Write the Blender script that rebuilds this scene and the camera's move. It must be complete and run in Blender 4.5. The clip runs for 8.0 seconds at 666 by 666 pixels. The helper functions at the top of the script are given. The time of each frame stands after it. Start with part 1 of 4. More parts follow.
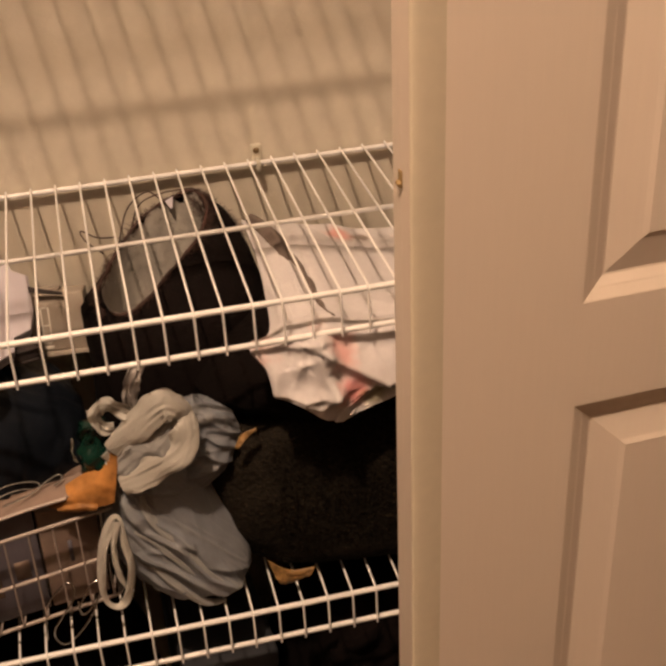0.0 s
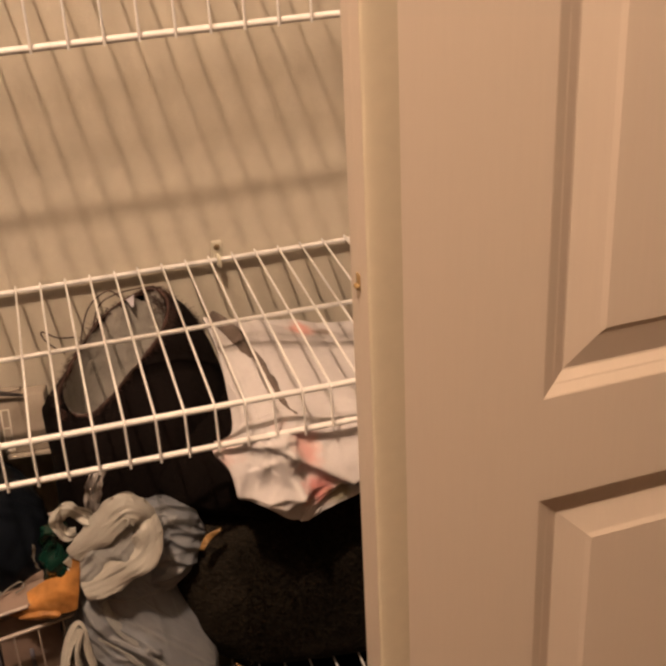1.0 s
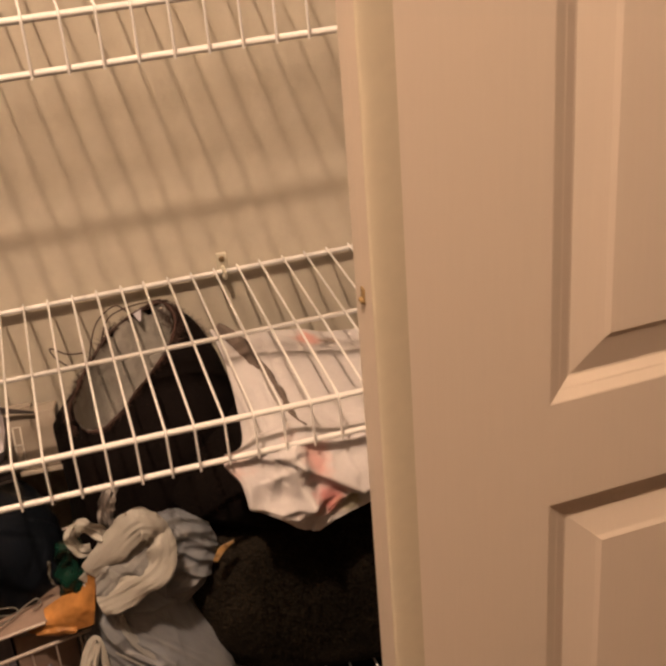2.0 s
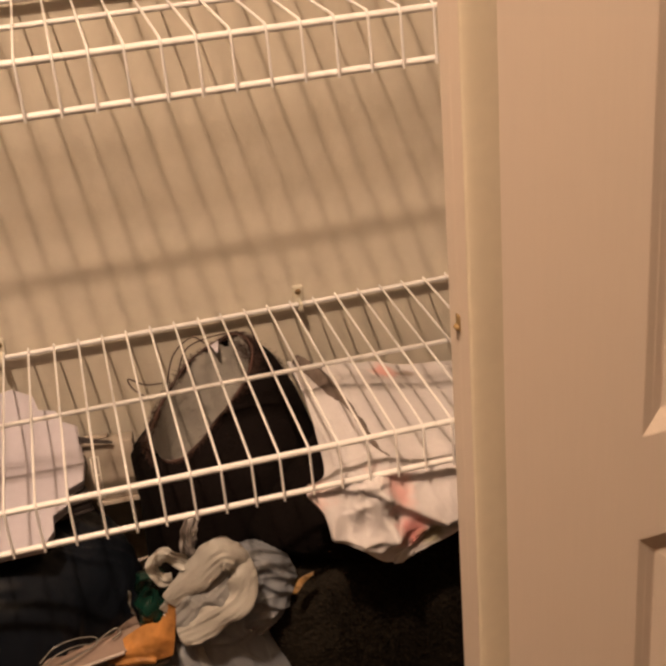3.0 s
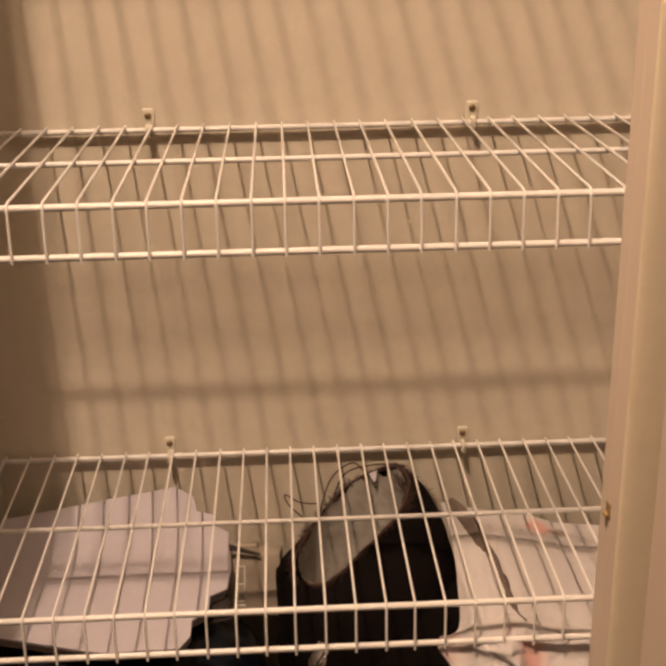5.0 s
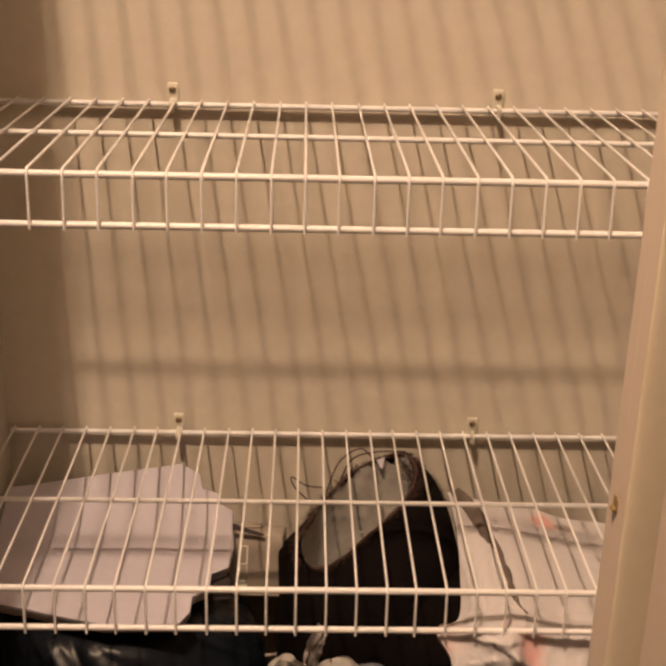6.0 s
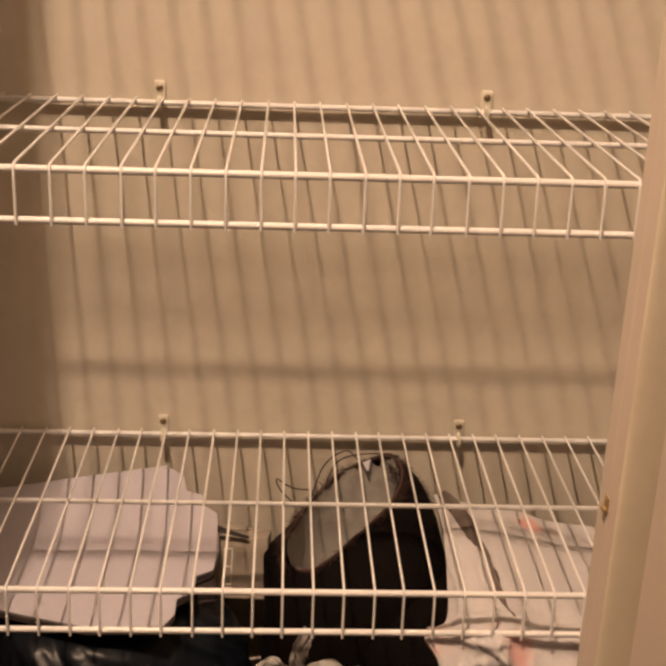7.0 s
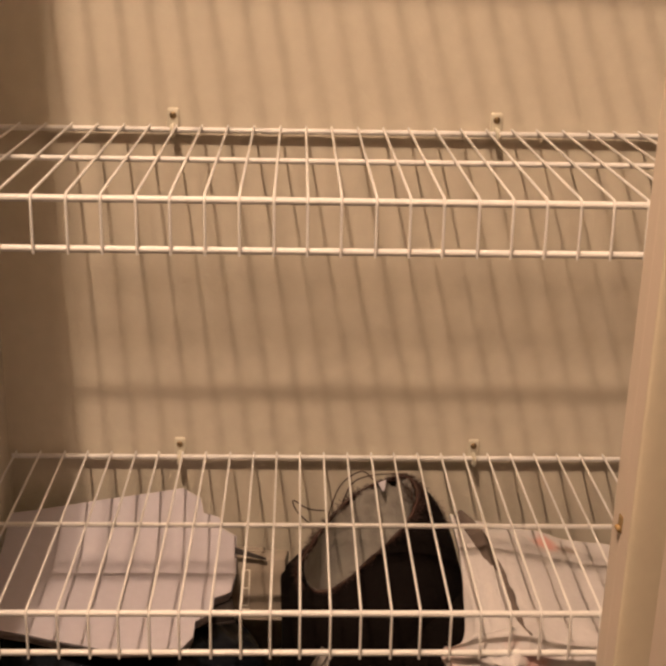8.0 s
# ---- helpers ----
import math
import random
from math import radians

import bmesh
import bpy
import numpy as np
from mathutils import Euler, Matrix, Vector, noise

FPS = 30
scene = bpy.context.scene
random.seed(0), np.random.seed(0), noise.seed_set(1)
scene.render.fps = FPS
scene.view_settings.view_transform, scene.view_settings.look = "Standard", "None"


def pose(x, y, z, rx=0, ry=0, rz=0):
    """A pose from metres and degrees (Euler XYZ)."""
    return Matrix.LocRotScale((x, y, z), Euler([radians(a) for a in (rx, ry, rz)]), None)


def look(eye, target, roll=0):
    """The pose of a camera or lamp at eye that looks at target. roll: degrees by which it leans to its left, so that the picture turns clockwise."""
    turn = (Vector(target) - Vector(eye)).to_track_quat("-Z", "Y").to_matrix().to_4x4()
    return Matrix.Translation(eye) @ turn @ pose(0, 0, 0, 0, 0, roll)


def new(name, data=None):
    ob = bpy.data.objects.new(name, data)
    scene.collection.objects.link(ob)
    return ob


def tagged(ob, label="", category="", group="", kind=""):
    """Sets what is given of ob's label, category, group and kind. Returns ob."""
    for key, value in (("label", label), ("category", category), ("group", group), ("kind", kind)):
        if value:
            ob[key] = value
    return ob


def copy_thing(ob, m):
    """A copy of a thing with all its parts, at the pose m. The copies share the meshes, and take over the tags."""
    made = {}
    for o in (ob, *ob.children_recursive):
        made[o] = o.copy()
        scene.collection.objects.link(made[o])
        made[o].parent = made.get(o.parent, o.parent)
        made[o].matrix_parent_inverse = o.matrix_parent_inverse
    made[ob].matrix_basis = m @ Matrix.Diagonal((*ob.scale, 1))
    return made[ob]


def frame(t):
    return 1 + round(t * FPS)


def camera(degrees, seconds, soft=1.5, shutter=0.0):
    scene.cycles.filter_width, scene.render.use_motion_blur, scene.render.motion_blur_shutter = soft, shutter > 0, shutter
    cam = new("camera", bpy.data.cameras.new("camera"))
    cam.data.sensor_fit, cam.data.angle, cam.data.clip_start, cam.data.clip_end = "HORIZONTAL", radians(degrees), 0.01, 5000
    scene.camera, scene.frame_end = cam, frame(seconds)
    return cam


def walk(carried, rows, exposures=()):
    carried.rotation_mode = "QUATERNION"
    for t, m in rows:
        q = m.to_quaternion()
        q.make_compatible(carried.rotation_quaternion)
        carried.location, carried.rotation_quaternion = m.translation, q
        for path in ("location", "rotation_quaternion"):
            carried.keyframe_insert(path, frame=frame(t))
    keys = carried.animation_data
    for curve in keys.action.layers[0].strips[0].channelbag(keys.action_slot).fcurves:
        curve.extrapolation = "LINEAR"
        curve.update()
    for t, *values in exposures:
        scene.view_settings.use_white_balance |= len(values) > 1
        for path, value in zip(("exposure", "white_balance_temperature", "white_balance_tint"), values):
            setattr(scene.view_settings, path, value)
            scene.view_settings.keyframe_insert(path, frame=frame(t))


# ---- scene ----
cam = camera(31.8, 8.0, soft=3.1)

PATH = [
    (0, (0.134, -1.164, 1.434), (0.503, 0.507, 0.399), -2.6),
    (0.5, (0.147, -1.161, 1.449), (0.579, 0.538, 0.487), -3.1),
    (1, (0.142, -1.156, 1.451), (0.585, 0.561, 0.526), -2.9),
    (1.2, (0.147, -1.156, 1.456), (0.577, 0.560, 0.523), -3.4),
    (2.3, (0.138, -1.157, 1.466), (0.572, 0.565, 0.547), -4.9),
    (2.5, (0.130, -1.150, 1.465), (0.567, 0.582, 0.566), -4.5),
    (3, (0.102, -1.151, 1.456), (0.484, 0.616, 0.601), -5.1),
    (3.2, (0.098, -1.158, 1.462), (0.472, 0.622, 0.629), -4.9),
    (3.5, (0.119, -1.153, 1.486), (0.455, 0.661, 0.715), -4.3),
    (3.7, (0.116, -1.172, 1.512), (0.407, 0.681, 0.817), -3.8),
    (4, (0.120, -1.160, 1.542), (0.284, 0.729, 0.906), -4.1),
    (4.2, (0.133, -1.150, 1.535), (0.242, 0.744, 0.900), -4.9),
    (4.4, (0.131, -1.151, 1.524), (0.228, 0.735, 0.868), -4.1),
    (4.5, (0.125, -1.146, 1.517), (0.227, 0.735, 0.847), -3.6),
    (5, (0.124, -1.153, 1.507), (0.207, 0.719, 0.808), -0.7),
    (5.2, (0.126, -1.155, 1.502), (0.190, 0.715, 0.788), 0.1),
    (6.3, (0.122, -1.151, 1.490), (0.201, 0.718, 0.786), 2.5),
    (6.5, (0.116, -1.150, 1.484), (0.212, 0.723, 0.789), 2.7),
    (7, (0.117, -1.148, 1.487), (0.211, 0.724, 0.791), 2.5),
    (7.5, (0.117, -1.153, 1.487), (0.199, 0.723, 0.799), 2.2),
    (8, (0.118, -1.156, 1.494), (0.185, 0.728, 0.826), 1.5),
]
walk(cam, [(t, look(e, g, r)) for t, e, g, r in PATH], exposures=[(0, 0.27), (3.5, 0.24), (4.0, 0.05), (4.5, -0.05), (5.2, 0.0), (8, 0.01)])

# ---- light ----
world = bpy.data.worlds.new("world")
scene.world = world
world.use_nodes = True
world.node_tree.nodes["Background"].inputs[0].default_value = (1.0, 0.75, 0.5, 1)
world.node_tree.nodes["Background"].inputs[1].default_value = 0.02
scene.view_settings.exposure = 0.0


def bulb(name, place, watts, radius, colour=(1.0, 0.66, 0.36)):
    data = bpy.data.lights.new(name, "POINT")
    data.energy, data.color, data.shadow_soft_size = watts, colour, radius
    ob = new(name, data)
    ob.location = place
    return ob


# a bare upright bulb: its glass is taller than it is wide
for rise in (-0.035, 0.0, 0.035):
    bulb("ceiling_bulb", (-0.205, -1.134, 3.05 + rise), 53.5, 0.031, (1.0, 0.69, 0.465))


# ---- materials ----
def surface(name, base, rough=0.6, vary=0.12, grain=60.0, stain=6.0, bump=0.2, depth=0.002, metal=0.0, sheen=0.0, transmission=0.0, gloss=0.5, stretch=(1, 1, 1)):
    """Paint, plastic or cloth with colour changes at two scales and a fine relief."""
    m = bpy.data.materials.new(name)
    m.use_nodes = True
    t = m.node_tree
    b = t.nodes["Principled BSDF"]
    b.inputs["Roughness"].default_value = rough
    b.inputs["Metallic"].default_value = metal
    b.inputs["Sheen Weight"].default_value = sheen
    b.inputs["Transmission Weight"].default_value = transmission
    b.inputs["Specular IOR Level"].default_value = gloss
    c = t.nodes.new("ShaderNodeTexCoord")
    n1, n2 = t.nodes.new("ShaderNodeTexNoise"), t.nodes.new("ShaderNodeTexNoise")
    n1.inputs["Scale"].default_value, n2.inputs["Scale"].default_value = grain, stain
    n1.inputs["Detail"].default_value = 6
    n2.inputs["Detail"].default_value = 3
    grid = t.nodes.new("ShaderNodeMapping")
    grid.inputs["Scale"].default_value = stretch
    t.links.new(c.outputs["Object"], grid.inputs["Vector"])
    for n in (n1, n2):
        t.links.new(grid.outputs[0], n.inputs["Vector"])
    mix = t.nodes.new("ShaderNodeMath")
    mix.operation = "ADD"
    t.links.new(n1.outputs["Fac"], mix.inputs[0])
    t.links.new(n2.outputs["Fac"], mix.inputs[1])
    r = t.nodes.new("ShaderNodeMapRange")
    r.inputs["From Min"].default_value, r.inputs["From Max"].default_value = 0.6, 1.4
    r.inputs["To Min"].default_value, r.inputs["To Max"].default_value = 1 - vary, 1 + vary
    t.links.new(mix.outputs[0], r.inputs["Value"])
    v = t.nodes.new("ShaderNodeVectorMath")
    v.operation = "SCALE"
    v.inputs[0].default_value = base[:3]
    t.links.new(r.outputs[0], v.inputs["Scale"])
    t.links.new(v.outputs[0], b.inputs["Base Color"])
    if bump:
        bp = t.nodes.new("ShaderNodeBump")
        bp.inputs["Strength"].default_value, bp.inputs["Distance"].default_value = bump, depth
        t.links.new(n1.outputs["Fac"], bp.inputs["Height"])
        t.links.new(bp.outputs[0], b.inputs["Normal"])
    return m


WALL = surface("wall_paint", (0.66, 0.612, 0.520, 1), 0.75, 0.06, 60, 5, 0.4, 0.0022)
# dark colour chosen to keep bounce light in the closet low
ROOM = surface("low_bounce_room_paint", (0.16, 0.115, 0.08, 1), 0.8, 0.05, 90, 5, 0.2, 0.0015)
CEILING = surface("ceiling_paint", (0.58, 0.53, 0.46, 1), 0.9, 0.04, 120, 4)
CARPET = surface("carpet_pile", (0.12, 0.085, 0.06, 1), 0.95, 0.3, 220, 8, 0.8, 0.004)
DOOR = surface("door_paint", (0.84, 0.735, 0.635, 1), 0.5, 0.018, 300, 5, 0.03, 0.0006, stretch=(1, 1, 0.05))
CREAM = surface("cream_trim_paint", (0.78, 0.705, 0.56, 1), 0.45, 0.05, 80, 6, 0.1, 0.001)
COATED = surface("white_vinyl_coating", (0.80, 0.79, 0.79, 1), 0.32, 0.05, 70, 14, 0.05, 0.0004)
CLIP = surface("clip_plastic", (0.70, 0.67, 0.57, 1), 0.4, 0.06, 80, 20, 0.05, 0.0004)
SCREW = surface("screw_steel", (0.30, 0.22, 0.13, 1), 0.35, 0.2, 300, 60, 0.2, 0.0003, metal=0.9)
BRASS = surface("worn_brass", (0.36, 0.25, 0.12, 1), 0.6, 0.3, 200, 50, 0.2, 0.0004, metal=0.45)


# ---- building helpers ----
def part(name, bm, material, parent=None, label="", smooth=True):
    me = bpy.data.meshes.new(name)
    bm.to_mesh(me)
    bm.free()
    for p in me.polygons:
        p.use_smooth = smooth
    me.materials.append(material)
    ob = new(name, me)
    ob.parent = parent
    if label:
        ob["label"] = label
    return ob


def thing(name, label, category, group="", kind="", m=None):
    ob = tagged(new(name), label, category, group, kind)
    if m is not None:
        ob.matrix_world = m
    return ob


def box(bm, lo, hi, bevel=0.0):
    r = bmesh.ops.create_cube(bm, size=1)
    vs = r["verts"]
    lo, hi = Vector(lo), Vector(hi)
    for v in vs:
        v.co = Vector([(lo[i] + hi[i]) / 2 + v.co[i] * (hi[i] - lo[i]) for i in range(3)])
    if bevel:
        es = {e for v in vs for e in v.link_edges}
        bmesh.ops.bevel(bm, geom=list(es), offset=bevel, segments=2, affect="EDGES", profile=0.5)
    return bm


def boxed(lo, hi, bevel=0.0):
    return box(bmesh.new(), lo, hi, bevel)


def tube(bm, pts, r, n=8, closed=False, caps=True):
    """A round wire along a line of points; r may be a function of 0..1."""
    pts = [Vector(p) for p in pts]
    if caps and not closed and not callable(r):
        a, b = (pts[1] - pts[0]).normalized() * r * 0.25, (pts[-2] - pts[-1]).normalized() * r * 0.25
        pts = [pts[0], pts[0] + a] + pts[1:-1] + [pts[-1] + b, pts[-1]]
    rings, side = [], None
    count = len(pts)
    for i, p in enumerate(pts):
        a = pts[i - 1] if (i or closed) else p
        b = pts[(i + 1) % count] if (i < count - 1 or closed) else p
        d = (b - a).normalized()
        if side is None:
            side = d.orthogonal().normalized()
        side = (side - d * side.dot(d)).normalized()
        up = d.cross(side)
        rr = r(i / max(1, count - 1)) if callable(r) else r
        rings.append([bm.verts.new(p + (side * math.cos(6.28319 * k / n) + up * math.sin(6.28319 * k / n)) * rr) for k in range(n)])
    for i in range(count if closed else count - 1):
        A, B = rings[i], rings[(i + 1) % count]
        for k in range(n):
            bm.faces.new((A[k], A[(k + 1) % n], B[(k + 1) % n], B[k]))
    if caps and not closed:
        bm.faces.new(rings[0][::-1])
        bm.faces.new(rings[-1])
    return bm


def bent(pts, radius, steps=5):
    """The line through pts with its inner corners rounded."""
    pts = [Vector(p) for p in pts]
    out = [pts[0]]
    for a, b, c in zip(pts, pts[1:], pts[2:]):
        u, v = (a - b).normalized(), (c - b).normalized()
        p, q = b + u * radius, b + v * radius
        for k in range(steps + 1):
            s = k / steps
            out.append(p * (1 - s) ** 2 + b * 2 * s * (1 - s) + q * s * s)
    return out + [pts[-1]]


# ---- the closet's shell and the room before it ----
X0, X1 = -0.187, 0.86          # closet side walls
DOOR_Y = -0.45                # front face of the closed leaf
JAMB = -0.148                 # edge of the open half
Z_A, Z_B, Z_C, Z_D = 1.2995, 0.9465, 0.595, 1.657
tagged(part("floor", boxed((-2.6, -4.4, -0.05), (2.9, 0.1, 0.0)), CARPET, smooth=False), "dark brown carpet floor running into the closet", "floor", kind="structure")
tagged(part("wall_back", boxed((X0 - 0.1, 0.0, 0.0), (X1 + 0.1, 0.1, 3.25)), WALL, smooth=False), "cream painted plaster wall at the closet's back", "wall", kind="structure")
# unseen side walls; the west one stands close to keep the left dark
tagged(part("wall_closet_west", boxed((X0 - 0.1, -0.34, 0.0), (X0, 0.0, 3.25)), WALL, smooth=False), "unseen cream painted closet side wall", "wall", kind="structure")
tagged(part("wall_closet_east", boxed((X1, -0.34, 0.0), (X1 + 0.1, 0.0, 3.25)), WALL, smooth=False), "unseen cream painted closet side wall", "wall", kind="structure")
# unseen room walls, set far off and dark so that little light bounces
tagged(part("wall_front_west", boxed((-2.6, -0.44, 0.0), (JAMB, -0.34, 3.25)), ROOM, smooth=False), "dark low-bounce wall beside the closet opening", "wall", kind="structure")
tagged(part("wall_front_east", boxed((1.116, -0.44, 0.0), (2.9, -0.34, 3.25)), ROOM, smooth=False), "dark low-bounce wall beside the closet opening", "wall", kind="structure")
tagged(part("wall_header", boxed((JAMB, -0.44, 2.32), (1.116, -0.34, 3.25)), ROOM, smooth=False), "dark low-bounce wall above the closet opening", "wall", kind="structure")
tagged(part("wall_room_west", boxed((-2.7, -4.4, 0.0), (-2.6, -0.34, 3.25)), ROOM, smooth=False), "unseen dark room wall that keeps bounce light low", "wall", kind="structure")
tagged(part("wall_room_east", boxed((2.9, -4.4, 0.0), (3.0, -0.34, 3.25)), ROOM, smooth=False), "unseen dark room wall that keeps bounce light low", "wall", kind="structure")
tagged(part("wall_room_south", boxed((-2.7, -4.5, 0.0), (3.0, -4.4, 3.25)), ROOM, smooth=False), "unseen dark room wall that keeps bounce light low", "wall", kind="structure")
tagged(part("ceiling", boxed((-2.7, -4.5, 3.25), (3.0, 0.1, 3.35)), CEILING, smooth=False), "plain white painted ceiling", "ceiling", kind="structure")


# ---- the closed door leaf ----
def panel_mesh(w, h):
    """A moulded door panel: an ogee down from the rim, then a raised bevel up to the field. Origin at a lower corner, face towards -y."""
    prof = ((0.0, 0.0), (0.0015, 0.0003), (0.0095, 0.0032), (0.0112, 0.0036), (0.0185, 0.0064), (0.0205, 0.0067), (0.0445, 0.0026), (0.0475, 0.0020), (0.0525, 0.0004))
    bm = bmesh.new()
    loops = [[bm.verts.new((x, d, z)) for x, z in ((o, o), (w - o, o), (w - o, h - o), (o, h - o))] for o, d in prof]
    for a, b in zip(loops, loops[1:]):
        for k in range(4):
            bm.faces.new((a[k], a[(k + 1) % 4], b[(k + 1) % 4], b[k]))
    bm.faces.new(loops[-1])
    return bm


def closed_leaf():
    width, height, thick, stile = 0.764, 2.29, 0.035, 0.1413
    pw, mull = 0.205, 0.070
    leaf = thing("door_leaf", "closed cream-white six-panel moulded closet door leaf", "door", kind="", m=pose(0.3505, DOOR_Y, 0.012, 0, 0, 3.0))
    xs = (0.0, stile, stile + pw, stile + pw + mull, stile + 2 * pw + mull, width)
    zs = (0.0, 0.25, 0.869, 0.965, 1.72, 1.82, 2.16, height)
    bm = bmesh.new()
    for i in range(5):
        for j in range(7):
            if i in (1, 3) and j in (1, 3, 5):
                continue
            bm.faces.new([bm.verts.new((x, 0, z)) for x, z in ((xs[i], zs[j]), (xs[i + 1], zs[j]), (xs[i + 1], zs[j + 1]), (xs[i], zs[j + 1]))])
    bmesh.ops.remove_doubles(bm, verts=bm.verts, dist=1e-5)
    part("face", bm, DOOR, leaf, smooth=False)
    part("core", boxed((0.0, 0.0165, 0.0), (width, thick, height), 0.001), DOOR, leaf, smooth=False)
    for name, lo, hi in (("edge", (0, 0, 0), (0.004, 0.0166, height)), ("edge", (width - 0.004, 0, 0), (width, 0.0166, height))):
        part(name, boxed(lo, hi), DOOR, leaf, smooth=False)
    for i in (1, 3):
        for j in (1, 3, 5):
            p = part("panel", panel_mesh(pw, zs[j + 1] - zs[j]), DOOR, leaf, smooth=False)
            p.location = (xs[i], 0, zs[j])
    bm = bmesh.new()
    prof = [(0.0, 0.0), (0.0, -0.0012), (0.0006, -0.0020), (0.002, -0.0025), (0.006, -0.0026), (0.011, -0.0023), (0.016, -0.0017), (0.0215, -0.0009), (0.0275, 0.0002)]
    lo = [bm.verts.new((x, y, 0)) for x, y in prof]
    hi = [bm.verts.new((x, y, height)) for x, y in prof]
    for a, b, c, d in zip(lo, lo[1:], hi[1:], hi):
        bm.faces.new((a, b, c, d))
    part("astragal", bm, CREAM, leaf, "rounded cream moulding along the leaf's edge")
    catch = part("catch", boxed((-0.0012, 0.014, 1.080), (0.001, 0.021, 1.093), 0.0008), BRASS, leaf, "small worn brass catch")
    part("tongue", tube(bmesh.new(), [(-0.0014, 0.015, 1.083), (-0.0014, 0.020, 1.083)], 0.0022, 10), BRASS, catch)
    return leaf


closed_leaf()


# ---- wire shelves ----
PITCH, DEPTH, LIP = 0.0254, 0.311, 0.0422
TILT = {Z_A: 0.005, Z_B: 0.005, Z_C: 0.004, Z_D: 0.004}   # each shelf rises a little along x


def wire_shelf(z, label, first):
    shelf = thing("wire_shelf", label, "shelf", "wire shelves in the closet", m=pose(0, 0, z, 0.22 if z == Z_B else 0.0, -math.degrees(TILT[z]), 0))
    if first is None:
        line = bent([(0, -0.004, 0), (0, -DEPTH, 0), (0, -DEPTH - 0.0015, -LIP - 0.003)], 0.006)
        mesh = part("deck_wire", tube(bmesh.new(), line, 0.00115, 8), COATED, shelf).data
        made = {"deck_wire": mesh, "rails": []}
        for y, dz, r in ((-0.0070, -0.0040, 0.0028), (-0.157, -0.0038, 0.0025), (-DEPTH + 0.004, -0.0040, 0.0029), (-DEPTH + 0.0030, -LIP, 0.0028)):
            made["rails"].append(part("rail", tube(bmesh.new(), [(X0 + 0.004, y, dz), (X1 - 0.004, y, dz)], r, 10), COATED, shelf).data)
        start = 1
    else:
        made, start = first, 0
        for me in made["rails"]:
            new("rail", me).parent = shelf
    ks = list(range(-7, 34))
    for n, k in enumerate(ks):
        if n == 0 and start:
            shelf.children[0].location.x = k * PITCH
            continue
        w = new("deck_wire", made["deck_wire"])
        w.parent = shelf
        w.location.x = k * PITCH + random.uniform(-0.0006, 0.0006)
    return made


made = wire_shelf(Z_A, "empty white vinyl-coated wire shelf on wall clips", None)
wire_shelf(Z_B, "white vinyl-coated wire shelf above stored clothes", made)
wire_shelf(Z_C, "white vinyl-coated wire shelf loaded with bags", made)
wire_shelf(Z_D, "high white vinyl-coated wire shelf on wall clips", made)



def wall_clip():
    clip = thing("wall_clip", "small white plastic shelf clip screwed to the wall", "shelf clip", "wall clips of the shelves")
    part("plate", boxed((-0.0058, -0.0045, -0.005), (0.0058, 0.0, 0.0165), 0.0018), CLIP, clip)
    part("hook", tube(bmesh.new(), bent([(0, -0.004, 0.0), (0, -0.017, 0.001), (0, -0.017, -0.0085), (0, -0.008, -0.0085)], 0.003), 0.0022, 8), CLIP, clip)
    bm = bmesh.new()
    bmesh.ops.create_uvsphere(bm, u_segments=12, v_segments=6, radius=0.0036)
    for v in bm.verts:
        v.co = Vector((v.co.x, v.co.y * 0.55 - 0.005, v.co.z + 0.0098))
    part("screw", bm, SCREW, clip, "dark steel screw head")
    return clip


clip = wall_clip()
spots = [(x, z) for z in (Z_A, Z_B, Z_C, Z_D) for x in (-0.003, 0.315, 0.633)]
clip.matrix_world = pose(spots[0][0], 0, spots[0][1] + TILT[spots[0][1]] * spots[0][0])
for x, z in spots[1:]:
    copy_thing(clip, pose(x, 0, z + TILT[z] * x))

# ---- the things on the lowest visible shelf ----
FABRIC = surface("white_package_paper", (0.475, 0.455, 0.525, 1), 0.7, 0.05, 120, 9, 0.15, 0.001)
CARTON = surface("plain_carton", (0.36, 0.315, 0.27, 1), 0.8, 0.08, 160, 10, 0.15, 0.0006)
PRINT = surface("white_print", (0.80, 0.77, 0.72, 1), 0.6, 0.04)
BLACK = surface("black_felt", (0.0052, 0.0034, 0.0033, 1), 0.95, 0.25, 260, 14, 0.5, 0.002, gloss=0.08)
LINING = surface("pale_grey_lining", (0.37, 0.355, 0.33, 1), 0.7, 0.2, 60, 26, 0.7, 0.005)
GARMENT = surface("dark_brown_knit", (0.0042, 0.0027, 0.0025, 1), 0.95, 0.35, 240, 18, 0.6, 0.002, gloss=0.08)
HAIR = surface("brown_fur", (0.045, 0.019, 0.014, 1), 0.7, 0.4, 200, 30, 0.0)
FLEECE = surface("dark_fleece", (0.0155, 0.0125, 0.0092, 1), 0.95, 0.5, 180, 22, 1.0, 0.006, gloss=0.08)


